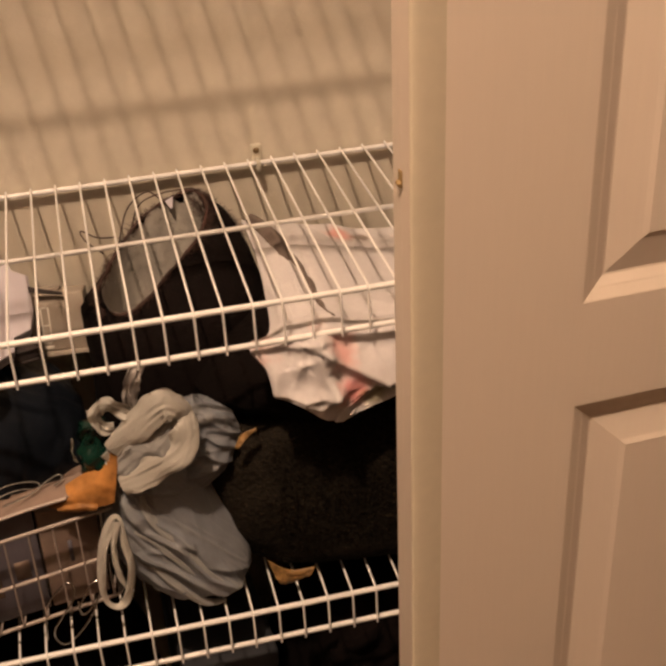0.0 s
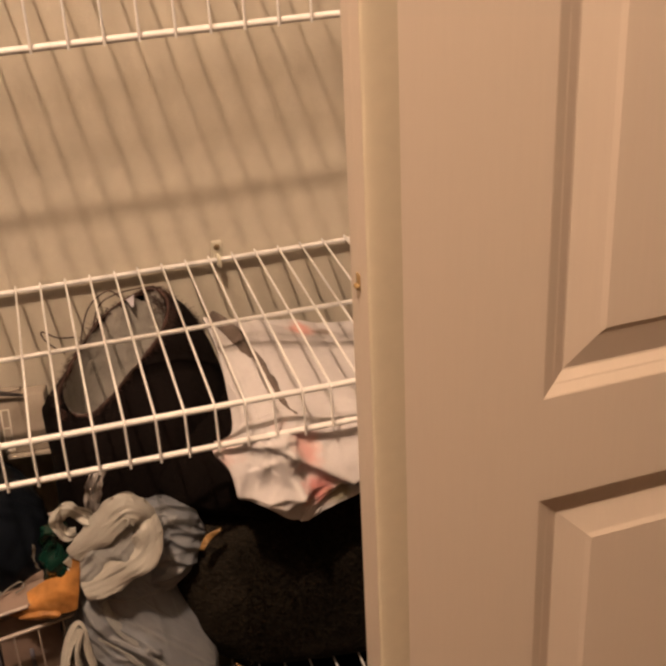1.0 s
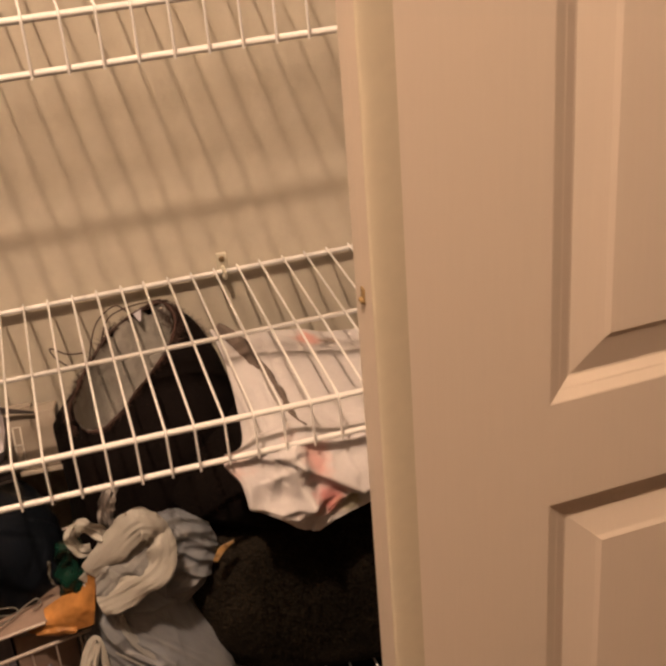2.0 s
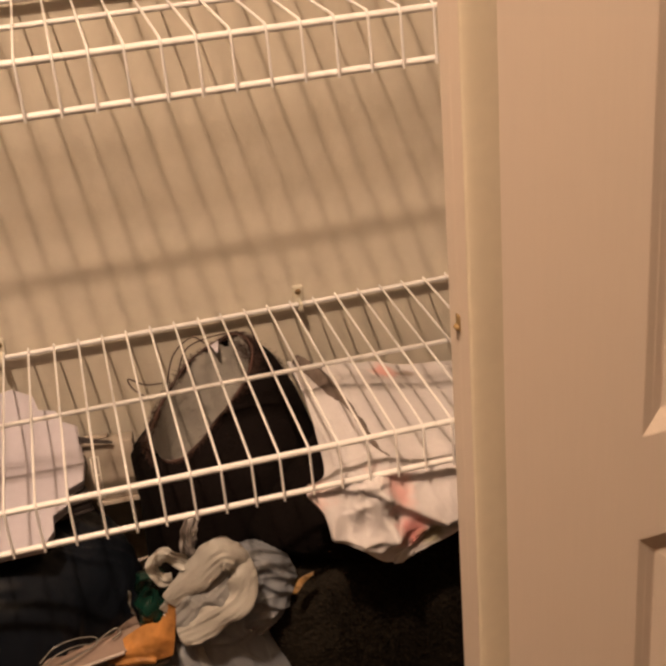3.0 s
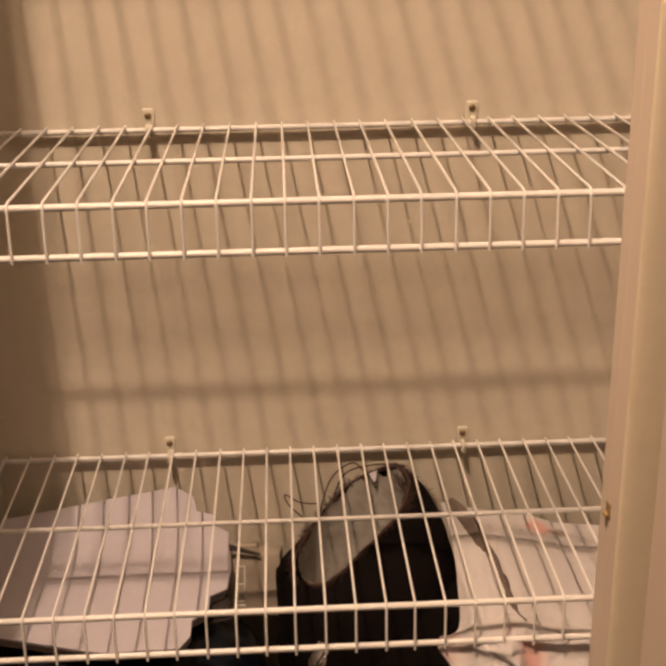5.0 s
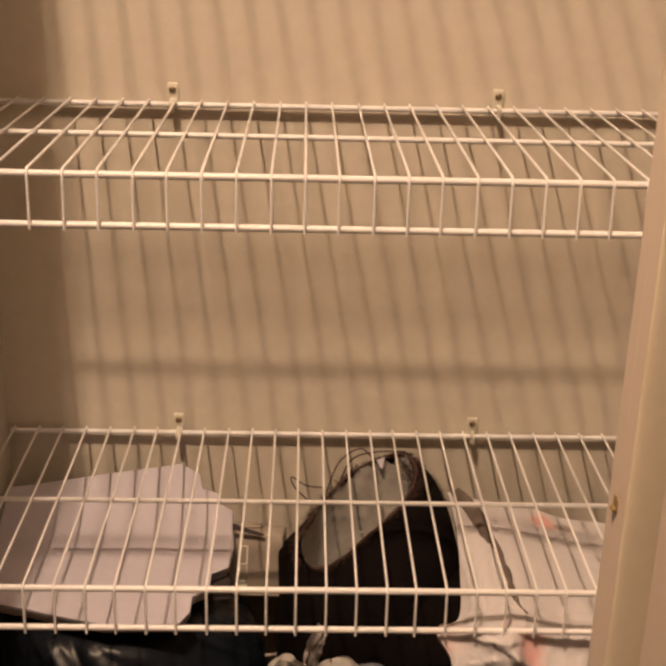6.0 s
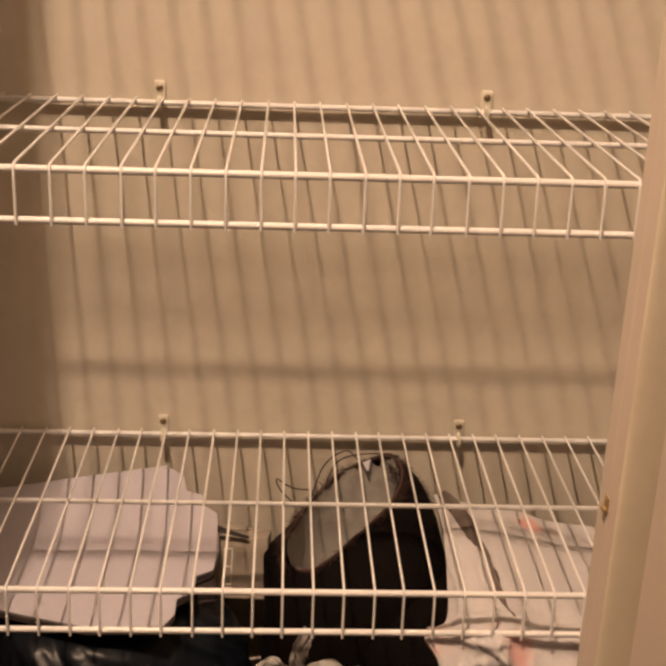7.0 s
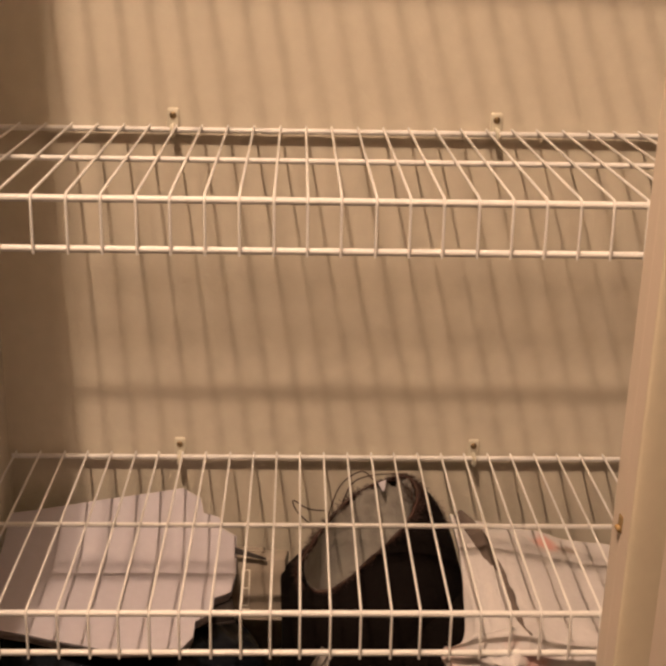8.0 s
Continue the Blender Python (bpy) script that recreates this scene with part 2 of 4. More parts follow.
def film(name, base, turn, scale, relief):
    """Thin crumpled plastic: long sharp creases that run one way, paler where the film is bent."""
    m = surface(name, base, 0.38, 0.10, 40, 10, 0.0)
    t = m.node_tree
    b = t.nodes["Principled BSDF"]
    co = t.nodes["Texture Coordinate"]
    grid = t.nodes.new("ShaderNodeMapping")
    grid.vector_type = "TEXTURE"
    grid.inputs["Rotation"].default_value = (0, math.radians(turn), 0)
    grid.inputs["Scale"].default_value = (9.0, 1.0, 1.0)
    t.links.new(co.outputs["Object"], grid.inputs["Vector"])
    lines = None
    for size, reach in ((scale, 0.075), (scale * 2.2, 0.08)):
        n = t.nodes.new("ShaderNodeTexNoise")
        n.inputs["Scale"].default_value, n.inputs["Detail"].default_value = size, 1.0
        n.inputs["Distortion"].default_value = 0.3
        t.links.new(grid.outputs[0], n.inputs["Vector"])
        off = t.nodes.new("ShaderNodeMath")
        off.operation = "SUBTRACT"
        off.inputs[1].default_value = 0.5
        t.links.new(n.outputs["Fac"], off.inputs[0])
        size_of = t.nodes.new("ShaderNodeMath")
        size_of.operation = "ABSOLUTE"
        t.links.new(off.outputs[0], size_of.inputs[0])
        r = t.nodes.new("ShaderNodeMapRange")
        r.interpolation_type = "SMOOTHSTEP"
        r.inputs["From Min"].default_value, r.inputs["From Max"].default_value = 0.0, reach
        r.inputs["To Min"].default_value, r.inputs["To Max"].default_value = (0.62, 0.0) if lines is None else (0.38, 0.0)
        t.links.new(size_of.outputs[0], r.inputs["Value"])
        if lines is None:
            lines = r.outputs[0]
        else:
            both = t.nodes.new("ShaderNodeMath")
            both.operation = "ADD"
            t.links.new(lines, both.inputs[0])
            t.links.new(r.outputs[0], both.inputs[1])
            lines = both.outputs[0]
    bp = t.nodes.new("ShaderNodeBump")
    bp.inputs["Strength"].default_value, bp.inputs["Distance"].default_value = 0.8, relief
    t.links.new(lines, bp.inputs["Height"])
    t.links.new(bp.outputs[0], b.inputs["Normal"])
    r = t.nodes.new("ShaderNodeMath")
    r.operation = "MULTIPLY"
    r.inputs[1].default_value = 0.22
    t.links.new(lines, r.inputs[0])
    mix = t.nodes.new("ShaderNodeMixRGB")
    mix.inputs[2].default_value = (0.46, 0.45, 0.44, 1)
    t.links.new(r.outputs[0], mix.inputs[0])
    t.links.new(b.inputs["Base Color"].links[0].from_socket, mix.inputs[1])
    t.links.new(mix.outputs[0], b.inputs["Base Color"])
    through_film = t.nodes.new("ShaderNodeBsdfTranslucent")
    t.links.new(mix.outputs[0], through_film.inputs["Color"])
    blend = t.nodes.new("ShaderNodeMixShader")
    blend.inputs[0].default_value = 0.12
    t.links.new(b.outputs[0], blend.inputs[1])
    t.links.new(through_film.outputs[0], blend.inputs[2])
    t.links.new(blend.outputs[0], t.nodes["Material Output"].inputs["Surface"])
    return m


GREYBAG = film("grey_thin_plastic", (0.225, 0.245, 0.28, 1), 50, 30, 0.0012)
# the grey bag's film again, its colour dimmed for the bulge
SHADEBAG = film("dimmed_grey_plastic", (0.17, 0.185, 0.215, 1), 8, 30, 0.0012)
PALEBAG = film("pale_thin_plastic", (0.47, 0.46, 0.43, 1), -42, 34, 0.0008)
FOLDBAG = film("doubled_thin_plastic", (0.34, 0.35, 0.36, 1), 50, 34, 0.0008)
# the loose end's film, with its dim look put into the colour
DIMBAG = surface("dimmed_thin_plastic", (0.15, 0.135, 0.13, 1), 0.4, 0.15, 40, 10, 0.25, 0.002)
DARKBAG = surface("black_glossy_plastic", (0.006, 0.008, 0.0125, 1), 0.34, 0.3, 30, 8, 0.25, 0.004, gloss=0.2)
GREEN = surface("green_glossy_foil", (0.003, 0.024, 0.017, 1), 0.2, 0.3, 50, 20, 0.4, 0.003)
ORANGE = surface("orange_cloth", (0.36, 0.16, 0.04, 1), 0.6, 0.7, 70, 22, 0.3, 0.002)
GOLD = surface("gold_satin", (0.21, 0.12, 0.042, 1), 0.4, 0.8, 260, 60, 0.8, 0.002)
LILAC = surface("lilac_carton", (0.105, 0.098, 0.125, 1), 0.6, 0.25, 60, 16, 0.1, 0.0006)
TAN = surface("tan_board", (0.20, 0.145, 0.12, 1), 0.75, 0.15, 80, 14, 0.15, 0.001)
DULL = surface("dull_pinkish_wire", (0.36, 0.31, 0.29, 1), 0.5, 0.15, 60, 14, 0.1, 0.0005)
CHROME = surface("bright_steel", (0.55, 0.55, 0.55, 1), 0.18, 0.1, 80, 30, 0.0, metal=1.0)
CLEAR = surface("clear_plastic_and_glints", (0.16, 0.155, 0.145, 1), 0.16, 0.5, 120, 40, 0.5, 0.001, gloss=0.8)
TAUPE = surface("taupe_band", (0.12, 0.092, 0.08, 1), 0.75, 0.12, 120, 20, 0.3, 0.001)
# for the notebook, and for the shade painted in at the carton's opening
PAGE_AND_SHADE = surface("dusky_page_and_shade", (0.028, 0.021, 0.021, 1), 0.8, 0.3, 40, 20, 0.3, 0.001, stretch=(1, 1, 12))
SLATE = surface("slate_card", (0.012, 0.014, 0.020, 1), 0.7, 0.1, 80, 10, 0.1, 0.0006)


def rose_cloth():
    """White cotton printed with a few pink-red roses and green leaves."""
    m = surface("rose_print_cotton", (0.53, 0.51, 0.53, 1), 0.85, 0.05, 160, 7, 0.3, 0.0012, sheen=0.1)
    t = m.node_tree
    b = t.nodes["Principled BSDF"]
    colour = b.inputs["Base Color"].links[0].from_socket
    co = t.nodes["Texture Coordinate"]
    warp = t.nodes.new("ShaderNodeTexNoise")
    warp.inputs["Scale"].default_value = 70
    t.links.new(co.outputs["Object"], warp.inputs["Vector"])
    for place, size, tint in (
        ((0.380, -0.103, 0.897), 0.014, (0.62, 0.24, 0.20, 1)),
        ((0.402, -0.106, 0.891), 0.009, (0.16, 0.10, 0.06, 1)),
        ((0.338, -0.324, 0.849), 0.016, (0.60, 0.13, 0.12, 1)),
        ((0.357, -0.32, 0.838), 0.012, (0.16, 0.15, 0.06, 1)),
        ((0.326, -0.308, 0.883), 0.017, (0.60, 0.26, 0.23, 1)),
        ((0.261, -0.294, 0.883), 0.015, (0.62, 0.30, 0.27, 1)),
        ((0.315, -0.296, 0.895), 0.012, (0.62, 0.28, 0.25, 1)),
    ):
        d = t.nodes.new("ShaderNodeVectorMath")
        d.operation = "DISTANCE"
        d.inputs[1].default_value = place
        t.links.new(co.outputs["Object"], d.inputs[0])
        a = t.nodes.new("ShaderNodeMath")
        a.operation = "MULTIPLY_ADD"
        a.inputs[1].default_value, a.inputs[2].default_value = 0.022, -0.011
        t.links.new(warp.outputs["Fac"], a.inputs[0])
        s = t.nodes.new("ShaderNodeMath")
        s.operation = "ADD"
        t.links.new(d.outputs["Value"], s.inputs[0])
        t.links.new(a.outputs[0], s.inputs[1])
        r = t.nodes.new("ShaderNodeMapRange")
        r.interpolation_type = "SMOOTHSTEP"
        r.inputs["From Min"].default_value, r.inputs["From Max"].default_value = size * 0.35, size * 1.5
        r.inputs["To Min"].default_value, r.inputs["To Max"].default_value = 0.70, 0.0
        t.links.new(s.outputs[0], r.inputs["Value"])
        mix = t.nodes.new("ShaderNodeMixRGB")
        mix.inputs[2].default_value = tint
        t.links.new(r.outputs[0], mix.inputs[0])
        t.links.new(colour, mix.inputs[1])
        colour = mix.outputs[0]
    t.links.new(colour, b.inputs["Base Color"])
    return m


def curve_at(pts, s, closed=False):
    """A smooth curve through pts at s in 0..1."""
    n = len(pts)
    u = s * (n if closed else n - 1)
    i = min(int(u), n - 1 if closed else n - 2)
    f = u - i
    g = [pts[(i + k) % n] if closed else pts[max(0, min(n - 1, i + k))] for k in (-1, 0, 1, 2)]
    g = [Vector(p) for p in g]
    return 0.5 * (2 * g[1] + (g[2] - g[0]) * f + (2 * g[0] - 5 * g[1] + 4 * g[2] - g[3]) * f * f + (3 * g[1] - g[0] - 3 * g[2] + g[3]) * f ** 3)


def smooth(v):
    v = max(0.0, min(1.0, (v - 0.35) / 0.4))
    return v * v * (3 - 2 * v)


def crumple(p, seed=0.0):
    """Relief of crumpled film: sharp creases at several sizes."""
    h = 0.0
    for f, a in ((34, 1.0), (75, 0.55), (160, 0.25)):
        h += a * (0.28 - abs(noise.noise(p * f + Vector((seed, seed * 2, -seed)))))
    return h


def folded(p, folds):
    """Relief of drawn folds; each is a line of (x, y, z) seen from the front, a height, and a width above and below it."""
    h = 0.0
    for line, amp, above, below in folds:
        best = None
        for a, b in zip(line, line[1:]):
            ax, az, bx, bz = a[0], a[2], b[0], b[2]
            dx, dz = bx - ax, bz - az
            n = math.hypot(dx, dz)
            s = max(0.0, min(1.0, ((p.x - ax) * dx + (p.z - az) * dz) / (n * n)))
            ex, ez = p.x - ax - dx * s, p.z - az - dz * s
            d = math.hypot(ex, ez)
            if best is None or d < best[0]:
                best = (d, (dx * ez - dz * ex) / n)
        d, side = best
        w = above if side > 0 else below
        h += amp * math.exp(-(d / w) ** 1.4)
    return h


def sheet(rows, nu, nv, thick, wrinkle, scale, ridge=0.0, front=False, folds=()):
    """A cloth that runs through rows of control points, with folds, and some thickness."""
    bm = bmesh.new()
    grid = []
    for j in range(nv + 1):
        line = [curve_at([r[k] for r in rows], j / nv) for k in range(len(rows[0]))]
        grid.append([curve_at(line, i / nu) for i in range(nu + 1)])
    top, low = [], []
    for j in range(nv + 1):
        a, b = [], []
        for i in range(nu + 1):
            p = grid[j][i]
            du = grid[j][min(nu, i + 1)] - grid[j][max(0, i - 1)]
            dv = grid[min(nv, j + 1)][i] - grid[max(0, j - 1)][i]
            n = du.cross(dv)
            n = n.normalized() if n.length > 1e-12 else Vector((0, 0, 1))
            if n.z < 0:
                n = -n
            h = wrinkle * noise.fractal(p * scale, 1.0, 2.0, 4)
            if ridge:
                g = (0.15 + 0.85 * smooth(j / nv)) if front else 1.0
                q = Vector((p.x * 1.5 - p.z * 0.9, p.y * 0.35 + p.z * 0.4, 0.3))
                h = h * g + g * ridge * (0.5 - abs(noise.noise(q * scale)) - 0.6 * abs(noise.noise(q * scale * 2.1 + Vector((3, 1, 7)))))
            if folds:
                h += 0.95 * folded(p, folds) + 0.0030 * crumple(p * 0.8, 2.0) * smooth(j / nv)
            a.append(bm.verts.new(p + n * h))
            b.append(bm.verts.new(p + n * (h - thick)))
        top.append(a)
        low.append(b)
    for j in range(nv):
        for i in range(nu):
            bm.faces.new((top[j][i], top[j][i + 1], top[j + 1][i + 1], top[j + 1][i]))
            bm.faces.new((low[j][i], low[j + 1][i], low[j + 1][i + 1], low[j][i + 1]))
    rim = [(0, i) for i in range(nu)] + [(j, nu) for j in range(nv)] + [(nv, i) for i in range(nu, 0, -1)] + [(j, 0) for j in range(nv, 0, -1)]
    for (a, b), (c, d) in zip(rim, rim[1:] + rim[:1]):
        bm.faces.new((top[a][b], low[a][b], low[c][d], top[c][d]))
    bmesh.ops.recalc_face_normals(bm, faces=bm.faces)
    return bm


def loft(rings, n, wrinkle=0.0, scale=30.0, cap0=True, cap1=True, pleat=0.0, pleats=9):
    """A closed skin through rings, each a list of points or (centre, u, v) of an ellipse."""
    bm = bmesh.new()
    made = []
    for j, ring in enumerate(rings):
        if len(ring) == 3 and not isinstance(ring[0], (int, float)) and len(ring[1]) == 3 and ring[-1] != ring[0] and len(rings) and isinstance(ring, tuple):
            c, u, v = (Vector(q) for q in ring)
            pts = [c + u * math.cos(6.28319 * k / n) + v * math.sin(6.28319 * k / n) for k in range(n)]
        else:
            pts = [curve_at(list(ring), k / n, True) for k in range(n)]
        mid = sum(pts, Vector()) / n
        out = []
        for k, p in enumerate(pts):
            d = (p - mid).normalized()
            h = wrinkle * noise.fractal(p * scale, 1.0, 2.0, 4)
            if pleat:
                h += pleat * abs(math.sin(pleats * 3.14159 * k / n + 2.2 * noise.noise(p * 18) + 0.35 * j))
            out.append(bm.verts.new(p + d * h))
        made.append(out)
    for a, b in zip(made, made[1:]):
        for k in range(n):
            bm.faces.new((a[k], a[(k + 1) % n], b[(k + 1) % n], b[k]))
    if cap0:
        bm.faces.new(made[0][::-1])
    if cap1:
        bm.faces.new(made[-1])
    bmesh.ops.recalc_face_normals(bm, faces=bm.faces)
    return bm


def ellipses(stations, steps):
    """Rings between given stations (centre, half width along x, half depth along y), stations in order."""
    out = []
    for s in range(steps + 1):
        c = curve_at([q[0] for q in stations], s / steps)
        w = curve_at([(q[1], q[2], 0) for q in stations], s / steps)
        out.append((c, Vector((max(0.002, w.x), 0, 0)), Vector((0, max(0.002, w.y), 0))))
    return out


def white_package():
    """A flat white package whose far edge curls up, with a stepped torn side."""
    outline = [(-0.180, -0.045), (-0.083, -0.031), (0.001, -0.021), (0.021, -0.030), (0.025, -0.044), (0.042, -0.048), (0.045, -0.059),
               (0.061, -0.068), (0.063, -0.118), (0.060, -0.153), (0.044, -0.165), (0.044, -0.191), (0.029, -0.206), (0.029, -0.231),
               (0.020, -0.249), (-0.048, -0.251), (-0.127, -0.225), (-0.180, -0.212)]
    def height(x, y):
        back = max(0.0, y + 0.125)
        return 0.866 + 4.2 * back * back + 0.0008 * math.sin(x * 21 + 1) + 0.0007 * noise.fractal(Vector((x, y, 0)) * 16, 1.0, 2.0, 3)
    bm = bmesh.new()
    steps, loops = 30, []
    dense = []
    for a, b in zip(outline, outline[1:] + outline[:1]):
        k = max(1, int(math.dist(a, b) / 0.008))
        dense += [(a[0] + (b[0] - a[0]) * i / k, a[1] + (b[1] - a[1]) * i / k) for i in range(k)]
    cx, cy = -0.08, -0.13
    for s in range(steps + 1):
        f = 1 - s / (steps + 0.35)
        loops.append([bm.verts.new((cx + (x - cx) * f, cy + (y - cy) * f, height(cx + (x - cx) * f, cy + (y - cy) * f))) for x, y in dense])
    m = len(dense)
    for a, b in zip(loops, loops[1:]):
        for k in range(m):
            bm.faces.new((a[k], a[(k + 1) % m], b[(k + 1) % m], b[k]))
    bm.faces.new(loops[-1])
    rim = [bm.verts.new(v.co) for v in loops[0]]
    low = [[bm.verts.new((v.co.x, v.co.y, v.co.z - 0.006)) for v in loop] for loop in loops]
    for a, b in zip([rim] + low, low):
        for k in range(m):
            bm.faces.new((a[k], b[k], b[(k + 1) % m], a[(k + 1) % m]))
    bm.faces.new(low[-1])
    bmesh.ops.recalc_face_normals(bm, faces=bm.faces)
    t = thing("paper_package", "flat white paper package with stepped torn edge on bag", "package")
    part("wrapper", bm, FABRIC, t)
    under = bmesh.new()
    rings = []
    for d, order in ((0.0075, range(steps, -1, -1)), (0.0100, range(steps + 1))):
        for q in order:
            f = 0.985 * (1 - q / (steps + 0.35))
            rings.append([under.verts.new((cx + (x - cx) * f, cy + (y - cy) * f, height(cx + (x - cx) * f, cy + (y - cy) * f) - d)) for x, y in dense])
    for a, b in zip(rings, rings[1:]):
        for k in range(m):
            under.faces.new((a[k], a[(k + 1) % m], b[(k + 1) % m], b[k]))
    under.faces.new(rings[0])
    under.faces.new(rings[-1])
    bmesh.ops.recalc_face_normals(under, faces=under.faces)
    part("inner_sheet", under, FABRIC, t)
    b = thing("notebook", "thick dark brown notebook lying under a white package", "book", m=pose(0.047, -0.158, 0.828, 0, 0, 12))
    part("cover", boxed((-0.018, -0.014, 0.0235), (0.016, 0.022, 0.026), 0.0006), PAGE_AND_SHADE, b)
    part("page_block", boxed((-0.017, -0.0125, 0.0145), (0.0148, 0.0205, 0.0234), 0.0004), PAGE_AND_SHADE, b)
    part("cover", boxed((-0.018, -0.014, 0.012), (0.016, 0.022, 0.0144), 0.0006), PAGE_AND_SHADE, b)


white_package()


def carton():
    t = thing("carton", "small plain beige carton with white printed bars and an open flap", "box", m=pose(0.083, -0.083, 0.797, -22, 0, -3))
    part("body", boxed((-0.034, -0.030, 0.0045), (0.030, 0.035, 0.062), 0.0015), CARTON, t)
    part("base_tray", boxed((-0.014, -0.034, -0.001), (0.032, 0.038, 0.0042), 0.001), CARTON, t)
    part("flap", boxed((-0.034, 0.010, 0.0625), (0.004, 0.036, 0.0645), 0.0006), CARTON, t, "raised carton flap")
    # dark sheet that paints in the shade of the opening under the flap
    gap_shade = [[(0.061, -0.092, 0.881), (0.076, -0.092, 0.875), (0.093, -0.092, 0.869)], [(0.061, -0.095, 0.875), (0.076, -0.095, 0.872), (0.093, -0.095, 0.870)]]
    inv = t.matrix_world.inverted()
    part("slot", sheet([[inv @ Vector(p) for p in row] for row in gap_shade], 10, 4, 0.002, 0.0, 30), PAGE_AND_SHADE, t, "dark sheet standing in for the shaded opening under the flap")
    for x0, x1, z0, z1 in ((-0.015, -0.0135, 0.012, 0.050), (-0.0075, -0.006, 0.012, 0.050), (-0.015, -0.006, 0.0485, 0.050), (-0.015, -0.006, 0.030, 0.0315), (-0.015, -0.006, 0.012, 0.0135), (-0.0155, -0.0055, 0.006, 0.010)):
        part("printed_bar", boxed((x0, -0.0304, z0), (x1, -0.0298, z1)), PRINT, t)


carton()

RIM = [(0.127, -0.125, 0.879), (0.140, -0.085, 0.881), (0.152, -0.058, 0.886), (0.183, -0.036, 0.911), (0.215, -0.030, 0.927), (0.239, -0.030, 0.933),
       (0.250, -0.048, 0.929), (0.248, -0.072, 0.922), (0.231, -0.105, 0.911), (0.200, -0.135, 0.896), (0.170, -0.150, 0.875), (0.149, -0.153, 0.867), (0.132, -0.145, 0.871)]


def fur(bm, where, count, length, radius, rng):
    """Short curling hairs; where(rng) gives a root and a direction."""
    for _ in range(count):
        p, d = where(rng)
        bend = Vector((rng.uniform(-1, 1), rng.uniform(-1, 1), rng.uniform(-1, 0.6))) * 0.7
        l = length * rng.uniform(0.5, 1.3)
        pts = [p, p + d * l * 0.5, p + d * l + bend * l * 0.4]
        tube(bm, pts, lambda s: radius * (1.1 - s * 0.8), 3, caps=False)


def lined_bag():
    t = thing("tote_bag", "open black felt tote bag with pale lining and brown fur rim", "bag")
    mid = sum((Vector(p) for p in RIM), Vector()) / len(RIM)
    base = Vector((0.201, -0.116, 0))
    shoulder = [Vector(p) + (Vector(p) - mid) * 0.02 for p in RIM]
    belly = []
    for p in RIM:
        d = Vector((p[0] - mid.x, p[1] - mid.y, 0)).normalized()
        belly.append(Vector((base.x + d.x * 0.093, base.y + d.y * 0.098, min(p[2] - 0.03, 0.865))))
    rings = [shoulder]
    for k, s in enumerate((0.35, 0.7, 1.0)):
        rings.append([a.lerp(b, s) + Vector((0.010 * math.sin(s * 3.14), 0, 0.010 * math.sin(s * 3.14))) for a, b in zip(shoulder, belly)])
    for s in (0.25, 0.5, 0.75, 1.0):
        rings.append([Vector((b.x, b.y, b.z + (0.6015 - b.z) * s)) for b in belly])
    part("body", loft(rings, 72, 0.003, 22, cap0=False), BLACK, t)
    inner = [[mid + (Vector(p) - mid) * 0.985 for p in RIM]]
    for s, shrink, drop in ((1, 0.97, 0.03), (2, 0.93, 0.08), (3, 0.80, 0.14)):
        inner.append([mid + (Vector(p) - mid) * shrink - Vector((0, 0, drop)) for p in RIM])
    part("lining", loft(inner, 110, 0.006, 34, cap0=False), LINING, t, "pale grey crumpled lining")
    part("rim_cord", tube(bmesh.new(), [curve_at(RIM, k / 72, True) for k in range(72)], lambda s: 0.0016 + 0.0006 * math.sin(s * 90), 7, closed=True), HAIR, t)
    rng = random.Random(4)
    bm = bmesh.new()
    def root(r):
        s = r.choice((r.random(), r.uniform(0.42, 0.62), r.uniform(0.3, 0.55), r.uniform(0.0, 0.3)))
        p = curve_at(RIM, s, True)
        d = (p - mid)
        d = (d.normalized() + Vector((r.uniform(-1, 1), r.uniform(-1, 1), r.uniform(-0.6, 0.5))) * 0.8).normalized()
        if p.z > 0.915:
            d.z = min(d.z, 0.0)
        return p + Vector((r.uniform(-1, 1), r.uniform(-1, 1), r.uniform(-1, 0))) * 0.003, d
    fur(bm, root, 2200, 0.009, 0.00028, rng)
    def shoulder_root(r):
        p = curve_at(RIM, r.uniform(0.36, 0.62), True)
        q = p + Vector((r.uniform(0.0, 0.030), r.uniform(-0.02, 0.0), 0)) 
        q.z -= 0.9 * (q - p).length + 0.002
        return q, Vector((r.uniform(-0.3, 1), r.uniform(-1, 0.4), r.uniform(-0.7, 0.3))).normalized()
    fur(bm, shoulder_root, 2800, 0.008, 0.00025, rng)
    def front_root(r):
        p = curve_at(RIM, r.uniform(0.60, 0.98), True)
        return p + Vector((r.uniform(-0.004, 0.004), r.uniform(-0.006, 0.0), r.uniform(-0.008, 0))), Vector((r.uniform(-1, 1), r.uniform(-0.8, 0.5), r.uniform(-0.6, 0.5))).normalized()
    fur(bm, front_root, 1500, 0.005, 0.00025, rng)
    tagged(part("fur_trim", bm, HAIR, t, "dark brown fur along the rim"), kind="stuff")
    bm = bmesh.new()
